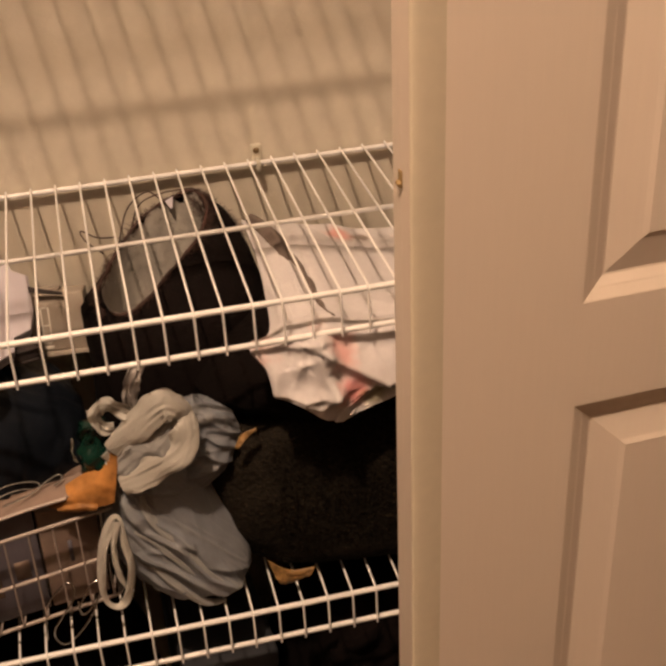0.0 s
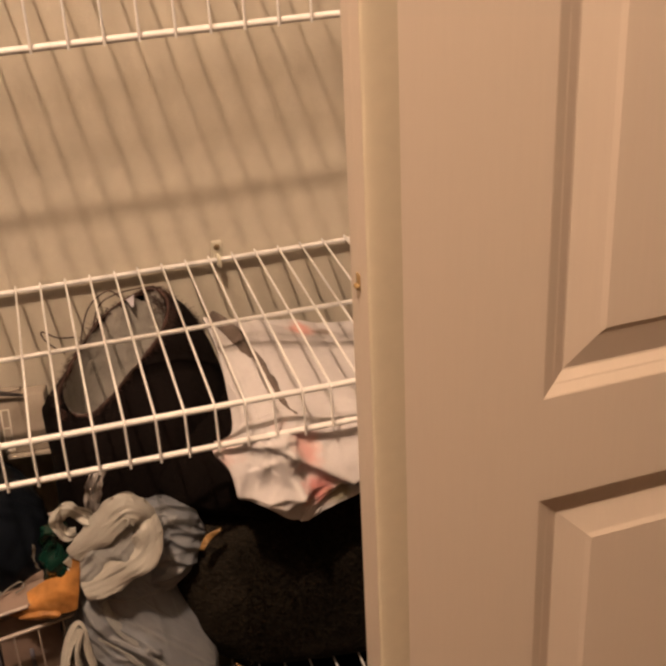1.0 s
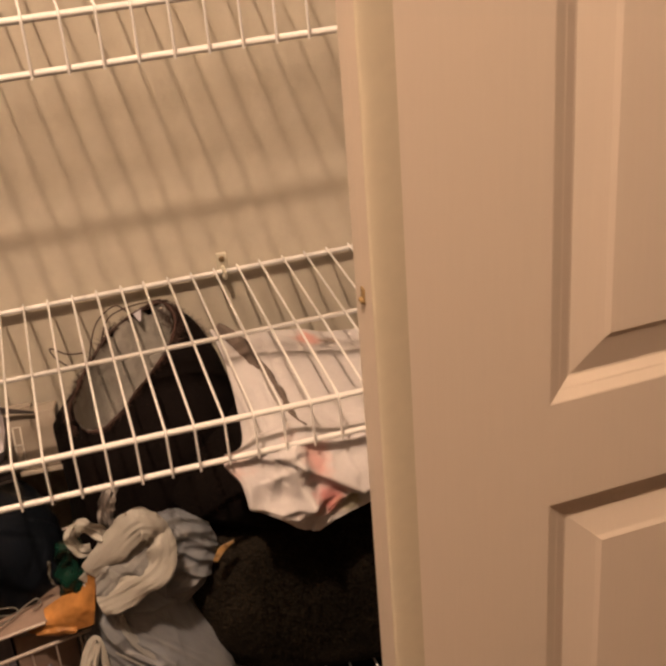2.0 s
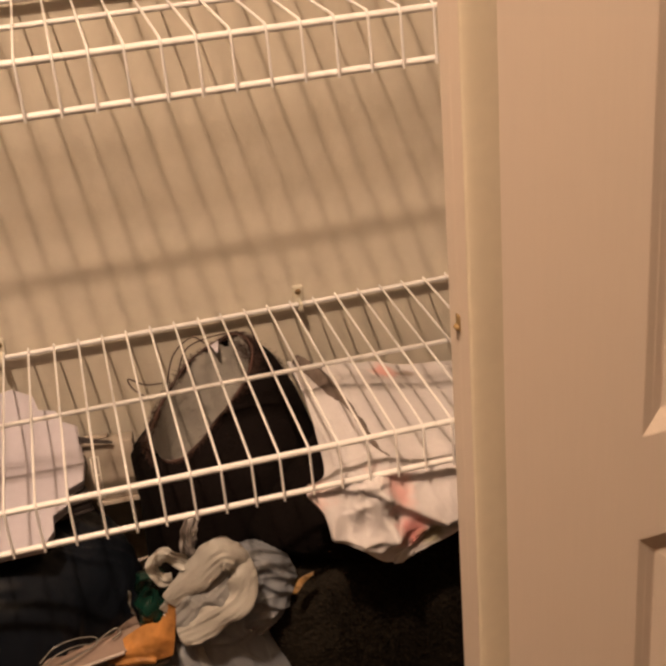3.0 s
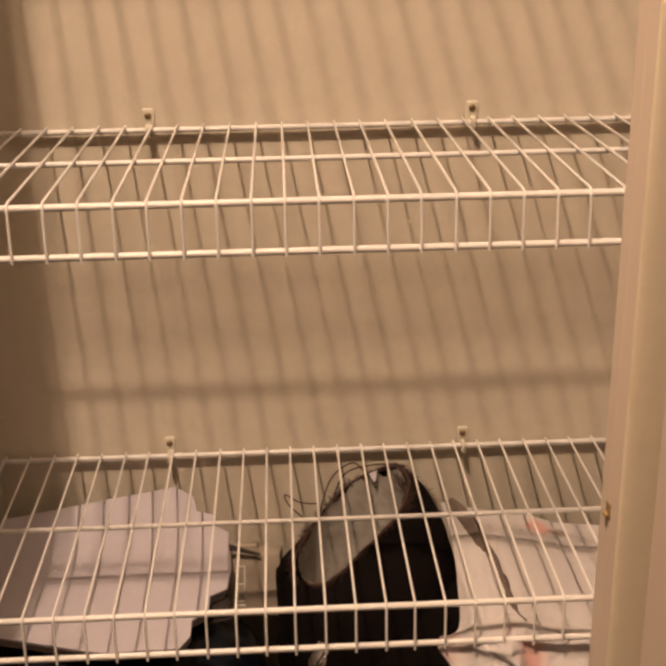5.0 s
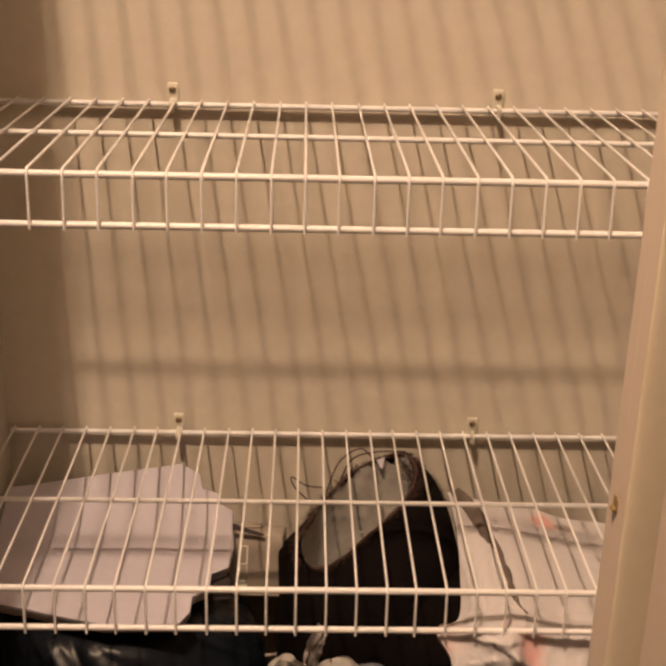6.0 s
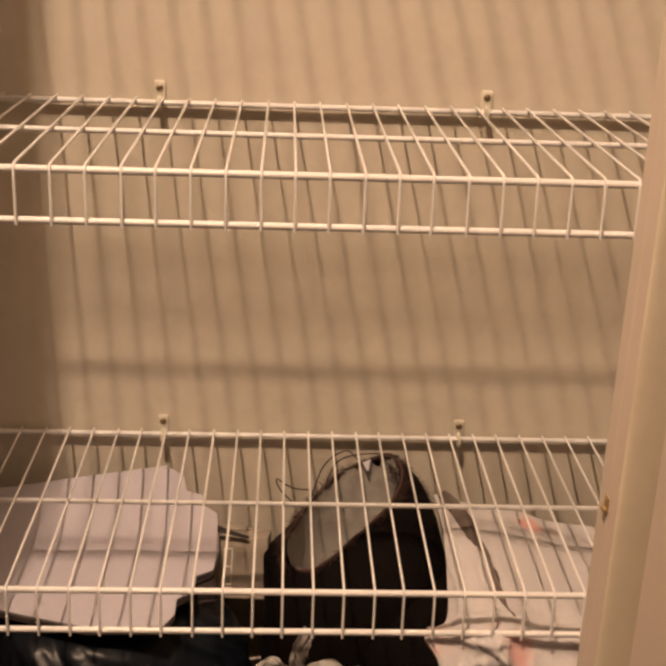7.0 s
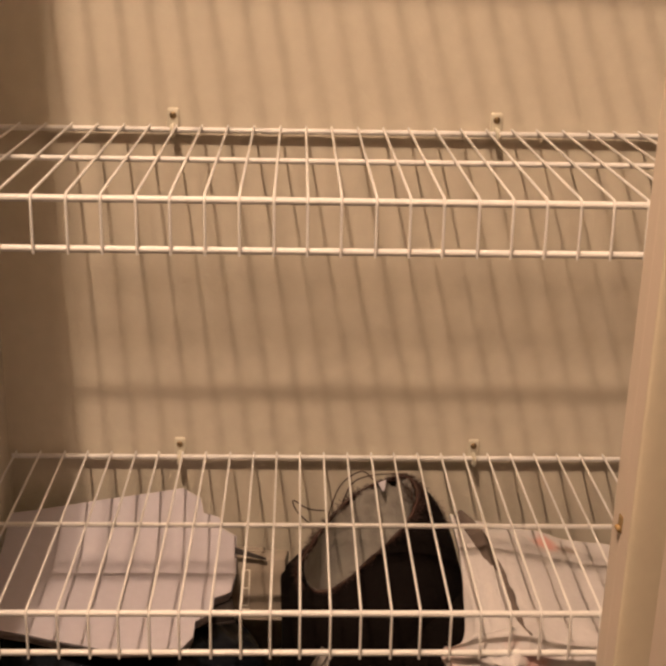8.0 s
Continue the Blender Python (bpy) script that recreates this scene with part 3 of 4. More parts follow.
    for loop in ([(0.140, -0.050, 0.884), (0.124, -0.045, 0.898), (0.120, -0.045, 0.911), (0.136, -0.045, 0.901), (0.154, -0.045, 0.899)],
                 [(0.154, -0.050, 0.881), (0.169, -0.030, 0.919), (0.192, -0.025, 0.936), (0.205, -0.030, 0.929)],
                 [(0.170, -0.040, 0.896), (0.183, -0.030, 0.924), (0.208, -0.027, 0.933), (0.242, -0.028, 0.935)]):
        tube(bm, [curve_at(loop, k / 20) for k in range(21)], 0.0008, 5)
    part("loose_yarn", bm, HAIR, t)
    rows = [[(0.210, -0.034, 0.927), (0.219, -0.034, 0.931)], [(0.215, -0.040, 0.920), (0.217, -0.040, 0.920)]]
    part("tag", sheet(rows, 6, 6, 0.001, 0.0, 60), FABRIC, t, "small white fabric tag")


lined_bag()


TOWEL = [
    [(0.282, -0.085, 0.918), (0.317, -0.085, 0.907), (0.367, -0.085, 0.897), (0.435, -0.085, 0.883), (0.54, -0.085, 0.885)],
    [(0.284, -0.13, 0.908), (0.33, -0.135, 0.9), (0.38, -0.13, 0.89), (0.425, -0.13, 0.882), (0.54, -0.13, 0.88)],
    [(0.281, -0.207, 0.894), (0.329, -0.207, 0.897), (0.378, -0.207, 0.888), (0.428, -0.207, 0.882), (0.537, -0.207, 0.884)],
    [(0.272, -0.276, 0.892), (0.316, -0.272, 0.899), (0.368, -0.272, 0.892), (0.423, -0.270, 0.888), (0.528, -0.270, 0.888)],
    [(0.251, -0.294, 0.89), (0.302, -0.291, 0.901), (0.361, -0.291, 0.893), (0.419, -0.286, 0.889), (0.524, -0.286, 0.889)],
    [(0.261, -0.31, 0.876), (0.31, -0.314, 0.863), (0.358, -0.316, 0.863), (0.422, -0.31, 0.86), (0.528, -0.308, 0.858)],
    [(0.266, -0.315, 0.853), (0.288, -0.321, 0.843), (0.316, -0.322, 0.821), (0.356, -0.315, 0.828), (0.509, -0.311, 0.866)],
]


FOLDS = [
    ([(0.314, -0.306, 0.879), (0.342, -0.311, 0.865), (0.381, -0.306, 0.844)], 0.013, 0.018, 0.0035),
    ([(0.289, -0.306, 0.889), (0.309, -0.306, 0.888)], 0.008, 0.01, 0.002),
    ([(0.309, -0.306, 0.889), (0.304, -0.309, 0.876), (0.289, -0.311, 0.875)], 0.007, 0.008, 0.003),
    ([(0.256, -0.288, 0.888), (0.266, -0.301, 0.876), (0.268, -0.316, 0.856)], 0.006, 0.008, 0.006),
    ([(0.267, -0.316, 0.859), (0.291, -0.321, 0.847), (0.321, -0.321, 0.848)], 0.009, 0.012, 0.004),
    ([(0.283, -0.321, 0.845), (0.306, -0.323, 0.838), (0.318, -0.322, 0.848)], 0.008, 0.006, 0.01),
    ([(0.318, -0.306, 0.877), (0.313, -0.314, 0.864), (0.322, -0.32, 0.85)], 0.01, 0.007, 0.012),
    ([(0.301, -0.23, 0.884), (0.308, -0.25, 0.871), (0.302, -0.301, 0.887)], 0.006, 0.004, 0.008),
    ([(0.292, -0.23, 0.879), (0.293, -0.286, 0.885), (0.287, -0.311, 0.872)], 0.005, 0.008, 0.004),
    ([(0.319, -0.24, 0.873), (0.316, -0.306, 0.879)], 0.007, 0.01, 0.005),
    ([(0.34, -0.322, 0.83), (0.361, -0.318, 0.843), (0.384, -0.311, 0.841)], 0.007, 0.008, 0.004),
    ([(0.285, -0.15, 0.898), (0.294, -0.2, 0.887), (0.294, -0.23, 0.879)], 0.004, 0.006, 0.01),
    ([(0.333, -0.1, 0.894), (0.387, -0.1, 0.884), (0.441, -0.1, 0.869)], 0.005, 0.012, 0.003),
]


def rose_towel():
    t = thing("rose_towel", "crumpled white cotton towel printed with pink roses over a blanket", "towel")
    part("cloth", sheet(TOWEL, 150, 170, 0.004, 0.0035, 16, folds=FOLDS, front=True), rose_cloth(), t)


rose_towel()


# narrow dark taupe band that follows the towel's surface
def taupe_band():
    def on_towel(track, low, lift):
        rows = []
        for u, v, w in track:
            p = curve_at([curve_at([r[k] for r in TOWEL], v) for k in range(5)], u)
            rows.append([(p.x - w, p.y - w * 0.2, p.z + low), (p.x - w * 0.3, p.y, p.z + lift), (p.x + w * 0.4, p.y, p.z + lift), (p.x + w, p.y + w * 0.2, p.z + low)])
        return rows
    t = thing("fabric_strap", "narrow dark taupe band lying across the white towel", "strap")
    track = ((0.085, 0.03, 0.006), (0.12, 0.075, 0.0078), (0.145, 0.133, 0.0086), (0.160, 0.208, 0.0084), (0.190, 0.267, 0.0074), (0.225, 0.367, 0.0058), (0.28, 0.49, 0.0050), (0.36, 0.645, 0.0044))
    part("band", sheet(on_towel(track, 0.005, 0.011), 12, 90, 0.003, 0.0012, 60), TAUPE, t)


taupe_band()


def fleece_blanket():
    t = thing("fleece_blanket", "folded dark brown fleece blanket bulging on the wire shelf", "blanket")
    n, rings = 64, []
    for s in range(33):
        u = s / 32
        z = 0.600 + 0.200 * (0.5 - 0.5 * math.cos(u * math.pi))
        w = math.sin(math.pi * min(1, max(0, 0.06 + 0.88 * u))) ** 0.16
        left = 0.256 - 0.058 * math.sin(math.pi * min(1, u * 0.95 + 0.02)) ** 1.2 + 0.075 * max(0.0, (u - 0.77) / 0.23) ** 1.3
        right, front, back = 0.74, -0.292 + 0.03 * (1 - w), -0.09
        ring = []
        for k in range(n):
            a = 6.28319 * k / n
            ca, sa = math.cos(a), math.sin(a)
            e = 0.45
            x = (left + right) / 2 + (right - left) / 2 * math.copysign(abs(ca) ** e, ca) * w
            y = (front + back) / 2 + (back - front) / 2 * math.copysign(abs(sa) ** e, sa) * w
            ring.append(Vector((x, y, z)))
        rings.append(ring)
    bm = loft(rings, 150, 0.006, 26)
    part("folded_fleece", bm, FLEECE, t)
    rng = random.Random(9)
    fuzz = bmesh.new()
    def root(r):
        x, z = r.uniform(0.262, 0.42), r.uniform(0.63, 0.79)
        y = -0.292 + 0.02 * abs((z - 0.71) / 0.1) ** 3
        return Vector((x, y, z)), Vector((r.uniform(-0.8, 0.8), -0.6, r.uniform(-0.8, 0.6))).normalized()
    fur(fuzz, root, 1500, 0.006, 0.0005, rng)
    tagged(part("nap", fuzz, FLEECE, t), kind="stuff")
    rows = [[(0.251, -0.296, 0.646), (0.271, -0.297, 0.631), (0.296, -0.297, 0.629)], [(0.253, -0.299, 0.635), (0.270, -0.300, 0.627), (0.294, -0.299, 0.626)], [(0.259, -0.299, 0.619), (0.272, -0.300, 0.617), (0.289, -0.299, 0.621)]]
    part("satin_edge", sheet(rows, 20, 10, 0.002, 0.003, 60), GOLD, t, "gold satin blanket edging")
    rows = [[(0.229, -0.284, 0.781), (0.237, -0.282, 0.793), (0.252, -0.280, 0.798)], [(0.233, -0.286, 0.781), (0.241, -0.284, 0.789), (0.251, -0.282, 0.796)]]
    part("satin_edge", sheet(rows, 14, 5, 0.002, 0.002, 60), GOLD, t, "gold satin blanket edging")


fleece_blanket()




def ribbon(pts, width, thick, n, closed=False, face=(0.1, -0.85, 0.5), crease=0.003, seed=0.0, turn=0.9):
    """A limp band of thin crumpled plastic along a line; turn: how far it twists."""
    bm = bmesh.new()
    face = Vector(face).normalized()
    m, rings = 26, []
    for i in range(n + (0 if closed else 1)):
        s = i / n
        p = curve_at(pts, s, closed)
        a, b = (s - 0.006, s + 0.006) if closed else (max(0.0, s - 0.006), min(1.0, s + 0.006))
        d = (curve_at(pts, b % 1.0 if closed else b, closed) - curve_at(pts, a % 1.0 if closed else a, closed)).normalized()
        f = (face - d * face.dot(d)).normalized()
        f = Matrix.Rotation(turn * math.sin(6.28319 * s * 2 + seed), 3, d) @ f
        side = d.cross(f)
        w = width(s) if callable(width) else width
        ring = []
        for k in range(2 * m):
            up = k < m
            u = (k + 0.5) / m if up else (2 * m - k - 0.5) / m
            v = 2 * u - 1
            edge = w * v * (1 + 0.22 * noise.noise(Vector((s * 9 + seed, 4 if v > 0 else 9, seed))))
            q = p + side * edge
            lift = crease * (0.15 * crumple(q, seed) + 1.1 * crumple(Vector((edge * 4.5, s * 0.035, seed)), seed)) - 0.05 * w * abs(noise.noise(Vector((v * 2.0, s * 3, seed)))) - 0.2 * w * v * v
            ring.append(bm.verts.new(q + f * (lift + (thick if up else -thick) * math.sqrt(max(0.02, 1 - v * v)))))
        rings.append(ring)
    for i in range(len(rings) if closed else len(rings) - 1):
        a, b = rings[i], rings[(i + 1) % len(rings)]
        for k in range(2 * m):
            bm.faces.new((a[k], a[(k + 1) % (2 * m)], b[(k + 1) % (2 * m)], b[k]))
    bmesh.ops.recalc_face_normals(bm, faces=bm.faces)
    return bm


def creased(st, steps, n, folds, amp, twist, fine, seed, drawn=(), pull=None, calm=None):
    """A filled thin plastic bag: drawn folds of uneven width run along it and turn slowly round it."""
    rings = []
    for j, (c, u, v) in enumerate(ellipses(st, steps)):
        ring = []
        s = j / steps
        for k in range(n):
            a = 6.28319 * k / n
            p = c + u * math.cos(a) + v * math.sin(a)
            w = a + twist * s + 0.5 * noise.noise(p * 14 + Vector((seed, 0, 0)))
            q = Vector((math.cos(w) * folds * 0.5, math.sin(w) * folds * 0.5, s * 1.1 + seed))
            fold = 0.42 - 1.3 * abs(noise.noise(q)) - 0.6 * abs(noise.noise(q * 2.1 + Vector((5, 5, 5))))
            d = (p - c).normalized()
            h = amp * fold + fine * crumple(p, seed)
            if drawn and d.y < 0.2:
                h += folded(p, drawn) * min(1.0, 0.2 - d.y)
            if pull is not None:
                q = p - pull * (0.86 * p.dot(pull))
                g = 0.4
                if calm is not None:
                    (ax, _, az), (bx, _, bz) = calm
                    side = ((bx - ax) * (p.z - az) - (bz - az) * (p.x - ax)) / math.hypot(bx - ax, bz - az)
                    g *= max(0.12, min(1.0, 0.5 - side / 0.02))
                h += g * 0.011 * (0.25 - abs(noise.noise(q * 55 + Vector((seed, 0, 0))))) + g * 0.006 * (0.25 - abs(noise.noise(q * 120)))
            ring.append(p + d * h)
        rings.append(ring)
    return loft(rings, n)


def dark_garment():
    """A bunched dark brown garment between the blanket and the towel."""
    t = thing("garment", "bunched dark brown garment lying under the rose towel", "clothes")
    st = [((0.35, -0.185, 0.796), 0.140, 0.098), ((0.345, -0.186, 0.812), 0.146, 0.104), ((0.35, -0.182, 0.836), 0.136, 0.098), ((0.36, -0.172, 0.858), 0.105, 0.075), ((0.37, -0.165, 0.868), 0.05, 0.035)]
    part("cloth", creased(st, 60, 180, 4, 0.006, 0.6, 0.002, 6.2), GARMENT, t)


dark_garment()


def grocery_bag():
    t = thing("grocery_bag", "knotted thin grey plastic grocery bag with a trailing handle", "plastic bag")
    st = [((0.140, -0.258, 0.782), 0.026, 0.022), ((0.146, -0.258, 0.756), 0.042, 0.030), ((0.152, -0.256, 0.722), 0.056, 0.036), ((0.164, -0.256, 0.680), 0.063, 0.040),
          ((0.178, -0.256, 0.642), 0.060, 0.041), ((0.188, -0.256, 0.614), 0.046, 0.036), ((0.190, -0.254, 0.602), 0.026, 0.022)]
    drawn = [
        ([(0.124, -0.290, 0.749), (0.137, -0.290, 0.713), (0.164, -0.294, 0.689), (0.188, -0.294, 0.645), (0.219, -0.290, 0.612)], 0.008, 0.004, 0.009),
        ([(0.135, -0.280, 0.749), (0.140, -0.288, 0.729), (0.167, -0.294, 0.699), (0.176, -0.294, 0.686)], 0.005, 0.003, 0.006),
        ([(0.116, -0.280, 0.720), (0.128, -0.288, 0.687), (0.161, -0.294, 0.660), (0.202, -0.290, 0.611)], 0.007, 0.004, 0.007),
        ([(0.111, -0.280, 0.701), (0.125, -0.288, 0.662), (0.166, -0.290, 0.628)], 0.006, 0.004, 0.007),
        ([(0.124, -0.288, 0.717), (0.140, -0.292, 0.688), (0.155, -0.294, 0.683)], 0.004, 0.003, 0.005),
        ([(0.165, -0.294, 0.694), (0.179, -0.294, 0.680), (0.193, -0.294, 0.652), (0.230, -0.288, 0.629)], 0.004, 0.008, 0.003),
        ([(0.130, -0.280, 0.757), (0.164, -0.288, 0.748), (0.196, -0.280, 0.742)], 0.005, 0.005, 0.003),
        ([(0.123, -0.280, 0.636), (0.150, -0.288, 0.628), (0.168, -0.288, 0.608)], 0.004, 0.004, 0.005),
    ]
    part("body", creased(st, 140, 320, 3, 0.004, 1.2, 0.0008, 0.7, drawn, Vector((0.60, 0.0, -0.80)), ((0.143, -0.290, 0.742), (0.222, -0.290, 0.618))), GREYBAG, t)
    over = [(0.119, -0.291, 0.806), (0.135, -0.298, 0.825), (0.152, -0.303, 0.844), (0.168, -0.304, 0.855), (0.181, -0.301, 0.846), (0.186, -0.296, 0.831)]
    part("knot", ribbon(over, lambda s: 0.0100 + 0.0055 * math.sin(s * 3.1), 0.0010, 150, crease=0.0017, seed=1.0, turn=0.15), PALEBAG, t, "pale twisted plastic knot")
    down = [(0.185, -0.296, 0.838), (0.186, -0.303, 0.824), (0.178, -0.307, 0.808), (0.160, -0.308, 0.797), (0.140, -0.304, 0.786), (0.121, -0.296, 0.775)]
    part("knot", ribbon(down, lambda s: 0.010 + 0.0065 * math.sin(s * 2.6), 0.0010, 150, crease=0.0017, seed=2.4, turn=0.2), PALEBAG, t, "pale twisted plastic knot")
    cross = [(0.121, -0.291, 0.783), (0.137, -0.297, 0.802), (0.153, -0.299, 0.818), (0.172, -0.295, 0.834)]
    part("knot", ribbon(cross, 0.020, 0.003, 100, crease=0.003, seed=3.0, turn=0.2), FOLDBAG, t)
    collar = [(0.118, -0.282, 0.806), (0.128, -0.287, 0.793), (0.134, -0.289, 0.776), (0.138, -0.287, 0.758)]
    part("collar", ribbon(collar, 0.013, 0.003, 90, crease=0.004, seed=5.0, turn=0.2), PALEBAG, t)
    ear = [(0.138, -0.290, 0.842), (0.127, -0.286, 0.850), (0.117, -0.282, 0.852), (0.109, -0.281, 0.841), (0.114, -0.284, 0.828), (0.124, -0.286, 0.828)]
    part("loose_end", ribbon(ear, lambda s: 0.0075 - 0.001 * s, 0.0007, 110, crease=0.004, seed=2.0, turn=0.7), PALEBAG, t)
    tail = [(0.143, -0.288, 0.838), (0.142, -0.280, 0.852), (0.146, -0.273, 0.866), (0.153, -0.263, 0.876)]
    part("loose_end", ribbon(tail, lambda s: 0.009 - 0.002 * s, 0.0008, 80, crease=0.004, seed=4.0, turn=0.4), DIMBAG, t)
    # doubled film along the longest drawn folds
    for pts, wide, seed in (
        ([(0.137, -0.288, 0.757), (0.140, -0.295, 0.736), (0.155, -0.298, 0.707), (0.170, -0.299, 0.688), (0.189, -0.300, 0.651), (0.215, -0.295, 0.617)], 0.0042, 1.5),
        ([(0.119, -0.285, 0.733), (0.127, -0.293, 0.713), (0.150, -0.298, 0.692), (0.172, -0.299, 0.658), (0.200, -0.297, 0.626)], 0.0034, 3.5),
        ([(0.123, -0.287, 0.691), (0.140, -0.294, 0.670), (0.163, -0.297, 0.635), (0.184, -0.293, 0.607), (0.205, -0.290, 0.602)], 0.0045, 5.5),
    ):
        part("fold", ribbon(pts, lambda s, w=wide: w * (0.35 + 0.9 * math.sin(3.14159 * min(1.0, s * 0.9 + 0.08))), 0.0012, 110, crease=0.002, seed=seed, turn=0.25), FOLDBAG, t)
    st = [((0.198, -0.246, 0.816), 0.010, 0.012), ((0.208, -0.247, 0.801), 0.024, 0.022), ((0.209, -0.249, 0.778), 0.029, 0.025), ((0.200, -0.251, 0.755), 0.030, 0.025), ((0.184, -0.253, 0.734), 0.029, 0.022)]
    wrinkles = [
        ([(0.186, -0.270, 0.825), (0.208, -0.275, 0.817), (0.231, -0.270, 0.799)], 0.006, 0.005, 0.003),
        ([(0.186, -0.275, 0.804), (0.210, -0.278, 0.806), (0.235, -0.270, 0.783)], 0.006, 0.004, 0.003),
        ([(0.185, -0.275, 0.783), (0.205, -0.278, 0.791), (0.233, -0.270, 0.771)], 0.005, 0.004, 0.003),
        ([(0.185, -0.275, 0.768), (0.203, -0.278, 0.774), (0.227, -0.270, 0.755)], 0.005, 0.005, 0.003),
        ([(0.181, -0.275, 0.750), (0.209, -0.278, 0.755)], 0.004, 0.005, 0.004),
    ]
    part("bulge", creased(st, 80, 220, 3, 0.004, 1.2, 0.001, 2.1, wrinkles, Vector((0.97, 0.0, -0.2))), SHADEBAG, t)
    handle = [(0.109, -0.292, 0.731), (0.096, -0.297, 0.706), (0.090, -0.301, 0.676), (0.090, -0.303, 0.645), (0.099, -0.304, 0.634), (0.110, -0.303, 0.641), (0.119, -0.300, 0.673), (0.116, -0.297, 0.701), (0.115, -0.294, 0.726)]
    part("handle", ribbon(handle, lambda s: 0.0042 + 0.0012 * math.sin(s * 12.566), 0.0006, 110, True, crease=0.0012, seed=6.0, turn=0.7), PALEBAG, t, "limp pale plastic handle loop")
    strand = [(0.112, -0.294, 0.728), (0.106, -0.299, 0.705), (0.105, -0.302, 0.680), (0.110, -0.303, 0.660), (0.115, -0.301, 0.646)]
    part("handle", ribbon(strand, lambda s: 0.0034 - 0.001 * s, 0.0006, 70, crease=0.0012, seed=7.5, turn=0.5), PALEBAG, t)


grocery_bag()


def dark_bag():
    t = thing("bin_bag", "bulging black glossy plastic bag under a white package", "plastic bag")
    st = [((-0.045, -0.155, 0.600), 0.09, 0.08), ((-0.042, -0.160, 0.640), 0.128, 0.112), ((-0.040, -0.162, 0.72), 0.136, 0.116), ((-0.040, -0.160, 0.785), 0.128, 0.110), ((-0.060, -0.158, 0.832), 0.100, 0.09), ((-0.07, -0.156, 0.845), 0.07, 0.055)]
    part("skin", creased(st, 90, 240, 4, 0.018, 0.5, 0.002, 4.2), DARKBAG, t)
    g = thing("foil_wrapper", "crumpled dark green glossy foil wrapper tucked beside bags", "wrapper")
    st = [((0.106, -0.268, 0.826), 0.006, 0.006), ((0.107, -0.270, 0.812), 0.014, 0.010), ((0.106, -0.272, 0.792), 0.016, 0.011), ((0.104, -0.270, 0.772), 0.010, 0.008)]
    part("foil", loft(ellipses(st, 18), 50, 0.006, 50, pleat=0.004, pleats=6), GREEN, g)


dark_bag()


def basket():
    t = thing("wire_basket", "white wire basket holding cartons on the lowest shelf", "basket")
    a, b = Vector((0.004, -0.302, 0.735)), Vector((0.109, -0.285, 0.739))
    side = (b - a)
    out = a - side * 1.1
    drop, back = Vector((0, 0.004, -0.112)), Vector((0.012, 0.17, 0.0))
    corners = [out, b, b + back, out + back]
    for f in (0.0, 0.52, 1.0):
        ring = [c + drop * f + (sum(corners, Vector()) / 4 - c) * 0.04 * f for c in corners]
        part("rail", tube(bmesh.new(), bent(ring + [ring[0]], 0.006)[:], 0.0019, 8), DULL, t)
    for k in range(10):
        p = out.lerp(b, (k + 0.5) / 10)
        q = p + drop
        part("rib", tube(bmesh.new(), bent([p, q, q + back], 0.006), 0.0010, 6), DULL, t)
    c = thing("carton", "lilac printed carton standing in the wire basket", "box", "cartons in the basket")
    turn = Matrix.Translation(a + drop + Vector((0, 0.0, 0.003))) @ pose(0, 0, 0, 0, 0, math.degrees(math.atan2(side.y, side.x)))
    c.matrix_world = turn
    part("body", boxed((-0.10, 0.014, 0.0), (0.036, 0.10, 0.126), 0.0015), LILAC, c)
    part("label_bar", boxed((0.010, 0.0134, 0.045), (0.024, 0.0142, 0.066)), TAN, c)
    part("label_bar", boxed((-0.035, 0.0134, 0.030), (-0.004, 0.0142, 0.080)), TAN, c)
    c = thing("carton", "beige carton standing in the wire basket beside lilac one", "box", "cartons in the basket")
    c.matrix_world = turn
    part("body", boxed((0.038, 0.014, 0.0), (0.094, 0.085, 0.116), 0.0015), TAN, c)
    part("label_bar", boxed((0.062, 0.0134, 0.05), (0.066, 0.0142, 0.075)), LILAC, c)
    rows = [[(-0.010, -0.270, 0.761), (0.032, -0.268, 0.762), (0.075, -0.266, 0.770), (0.098, -0.264, 0.777)], [(-0.012, -0.292, 0.749), (0.030, -0.290, 0.757), (0.071, -0.288, 0.762), (0.097, -0.286, 0.760)]]
    f = thing("board_flap", "tan cardboard flap with a pale edge above a basket", "cardboard")
    part("board", sheet(rows, 30, 8, 0.002, 0.002, 30), TAN, f)
    part("pale_edge", tube(bmesh.new(), [curve_at(rows[1][:3], k / 20) + Vector((0, -0.001, 0)) for k in range(21)], 0.0017, 7), DULL, f)
    rows = [[(0.046, -0.271, 0.754), (0.080, -0.276, 0.772), (0.101, -0.283, 0.789), (0.122, -0.291, 0.809)], [(0.052, -0.281, 0.752), (0.080, -0.288, 0.766), (0.103, -0.293, 0.777), (0.120, -0.296, 0.790)], [(0.060, -0.287, 0.751), (0.082, -0.293, 0.758), (0.102, -0.296, 0.763), (0.117, -0.298, 0.772)], [(0.082, -0.291, 0.750), (0.093, -0.295, 0.750), (0.104, -0.297, 0.751), (0.113, -0.298, 0.754)]]
    o = thing("orange_cloth", "crumpled orange cloth draped over a basket corner", "cloth")
    part("cloth", sheet(rows, 40, 30, 0.002, 0.003, 30, ridge=0.0008), ORANGE, o)
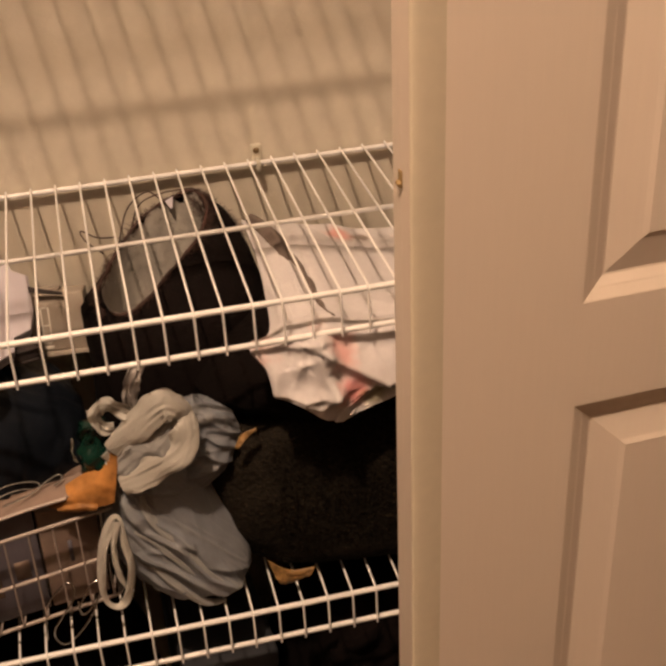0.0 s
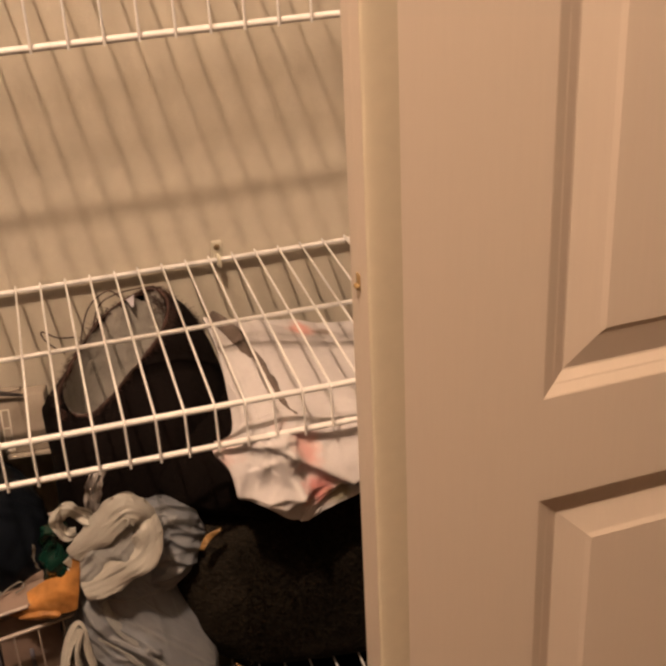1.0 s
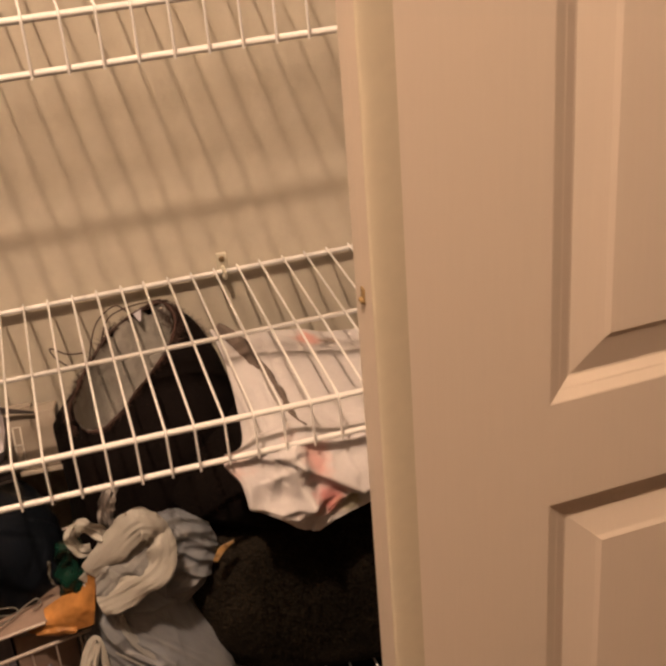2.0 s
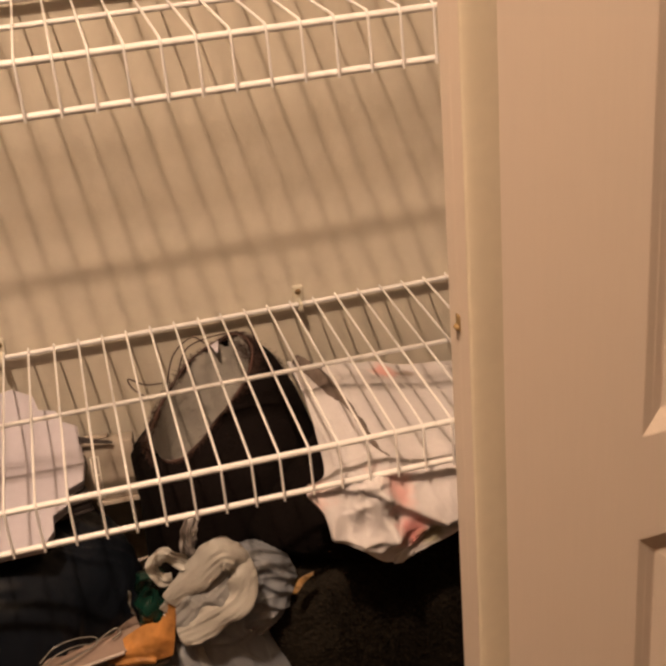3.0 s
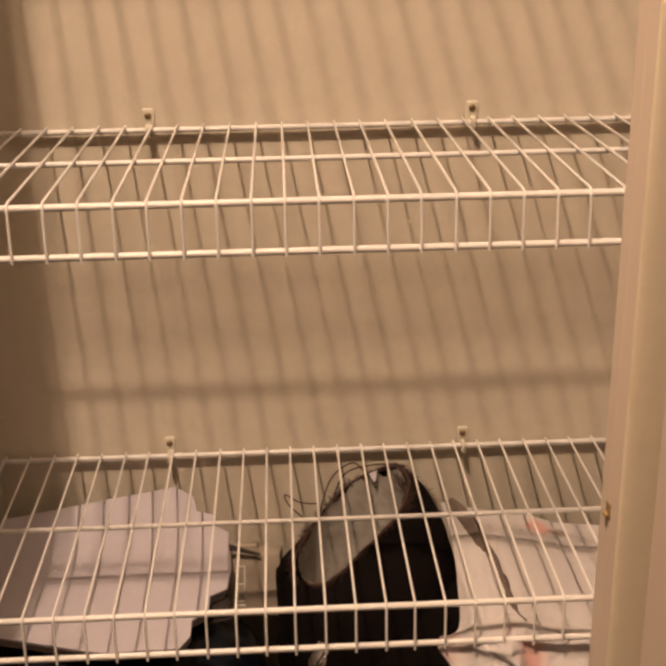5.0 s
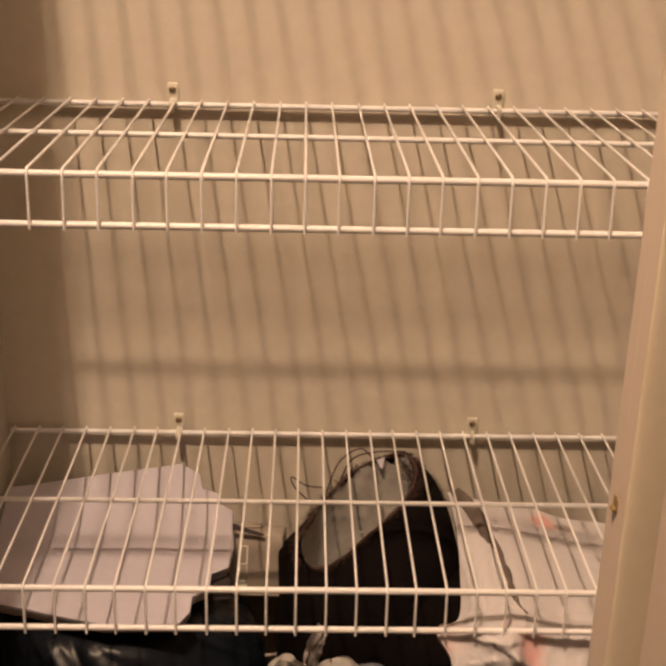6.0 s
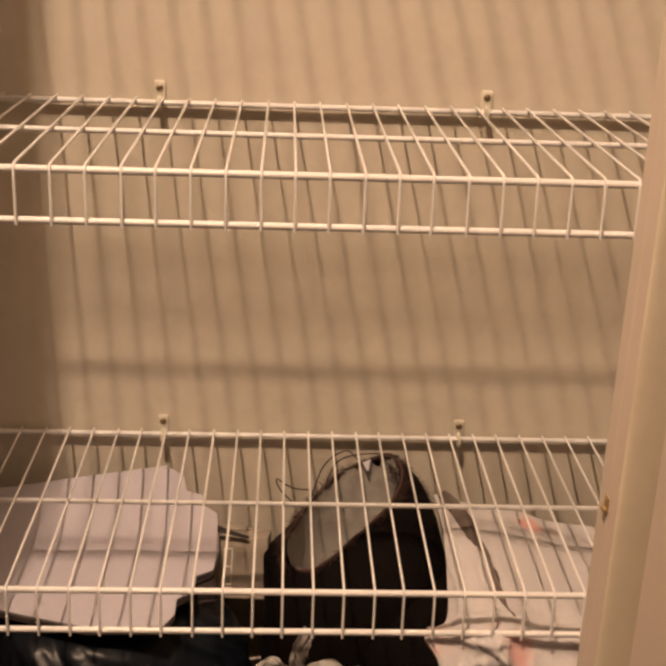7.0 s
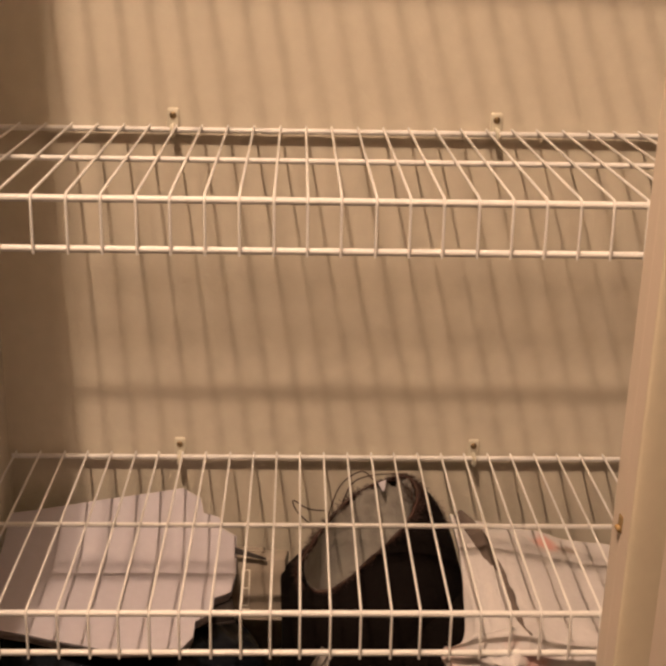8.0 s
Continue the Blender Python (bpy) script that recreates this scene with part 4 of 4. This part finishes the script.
    for pts in ([(0.028, -0.292, 0.598), (0.034, -0.290, 0.639), (0.057, -0.288, 0.661), (0.060, -0.290, 0.643), (0.036, -0.292, 0.607), (0.045, -0.294, 0.589), (0.071, -0.292, 0.614), (0.086, -0.288, 0.645)],
                [(0.064, -0.290, 0.631), (0.077, -0.288, 0.653), (0.088, -0.286, 0.654), (0.083, -0.288, 0.635), (0.066, -0.290, 0.619), (0.063, -0.290, 0.637)]):
        h = thing("wire_hook", "thin bright bent wire hook hanging under a basket", "hook", "wire hooks under the basket")
        part("wire", tube(bmesh.new(), [curve_at(pts, k / 60) for k in range(61)], 0.0011, 6), CHROME, h)


basket()


def rims_for_glints():
    # pale glossy rims put in for the glints and arcs by the bag
    w = thing("wrapper", "thin clear plastic rims standing in for glints beside a black bag", "wrapper")
    for pts, r in (([(-0.003, -0.285, 0.768), (0.011, -0.280, 0.777), (0.029, -0.275, 0.778), (0.047, -0.272, 0.773), (0.047, -0.276, 0.768), (0.032, -0.283, 0.766), (0.015, -0.289, 0.765)], 0.0007),
                   ([(0.000, -0.287, 0.766), (0.014, -0.283, 0.772), (0.030, -0.279, 0.773), (0.043, -0.277, 0.770)], 0.0006),
                   ([(0.049, -0.274, 0.769), (0.057, -0.272, 0.773), (0.067, -0.270, 0.776), (0.070, -0.272, 0.772), (0.062, -0.277, 0.770)], 0.0008)):
        part("rim", tube(bmesh.new(), [curve_at(pts, k / 40) for k in range(41)], r, 7), CLEAR, w)
    # small upright strip standing in for a glint
    for rows in ([[(0.083, -0.268, 0.812), (0.082, -0.270, 0.800), (0.083, -0.272, 0.788)], [(0.086, -0.270, 0.811), (0.085, -0.273, 0.800), (0.087, -0.275, 0.789)]],):
        part("film", sheet(rows, 20, 8, 0.0006, 0.003, 90), CLEAR, w)


rims_for_glints()


def dark_pile(x, y, w, d, h, seed):
    """A slumped black heap on the floor, added to keep the space below the shelves dark."""
    t = thing("clothes_heap", "added black heap that keeps the space below the shelves dark", "clothes", "heaps of clothes on the floor")
    st = [((x, y, 0.001), w, d), ((x, y, 0.10), w * 1.05, d), ((x, y, h * 0.6), w, d * 0.97), ((x, y, h * 0.9), w * 0.85, d * 0.85), ((x, y, h), w * 0.45, d * 0.45)]
    part("cloth", creased(st, 40, 100, 4, 0.03, 0.6, 0.01, seed), BLACK, t)


dark_pile(-0.02, -0.150, 0.150, 0.135, 0.53, 0.3)
dark_pile(0.40, -0.155, 0.135, 0.130, 0.50, 1.3)
dark_pile(0.70, -0.155, 0.13, 0.130, 0.46, 2.3)

t = thing("storage_box", "slate blue storage box standing on the closet floor", "box", m=pose(0.205, -0.17, 0.0, 0, 0, 4))
part("body", boxed((-0.055, -0.10, 0.0), (0.040, 0.10, 0.47), 0.004), SLATE, t)
part("lid", boxed((-0.059, -0.104, 0.4705), (0.044, 0.104, 0.498), 0.004), SLATE, t)
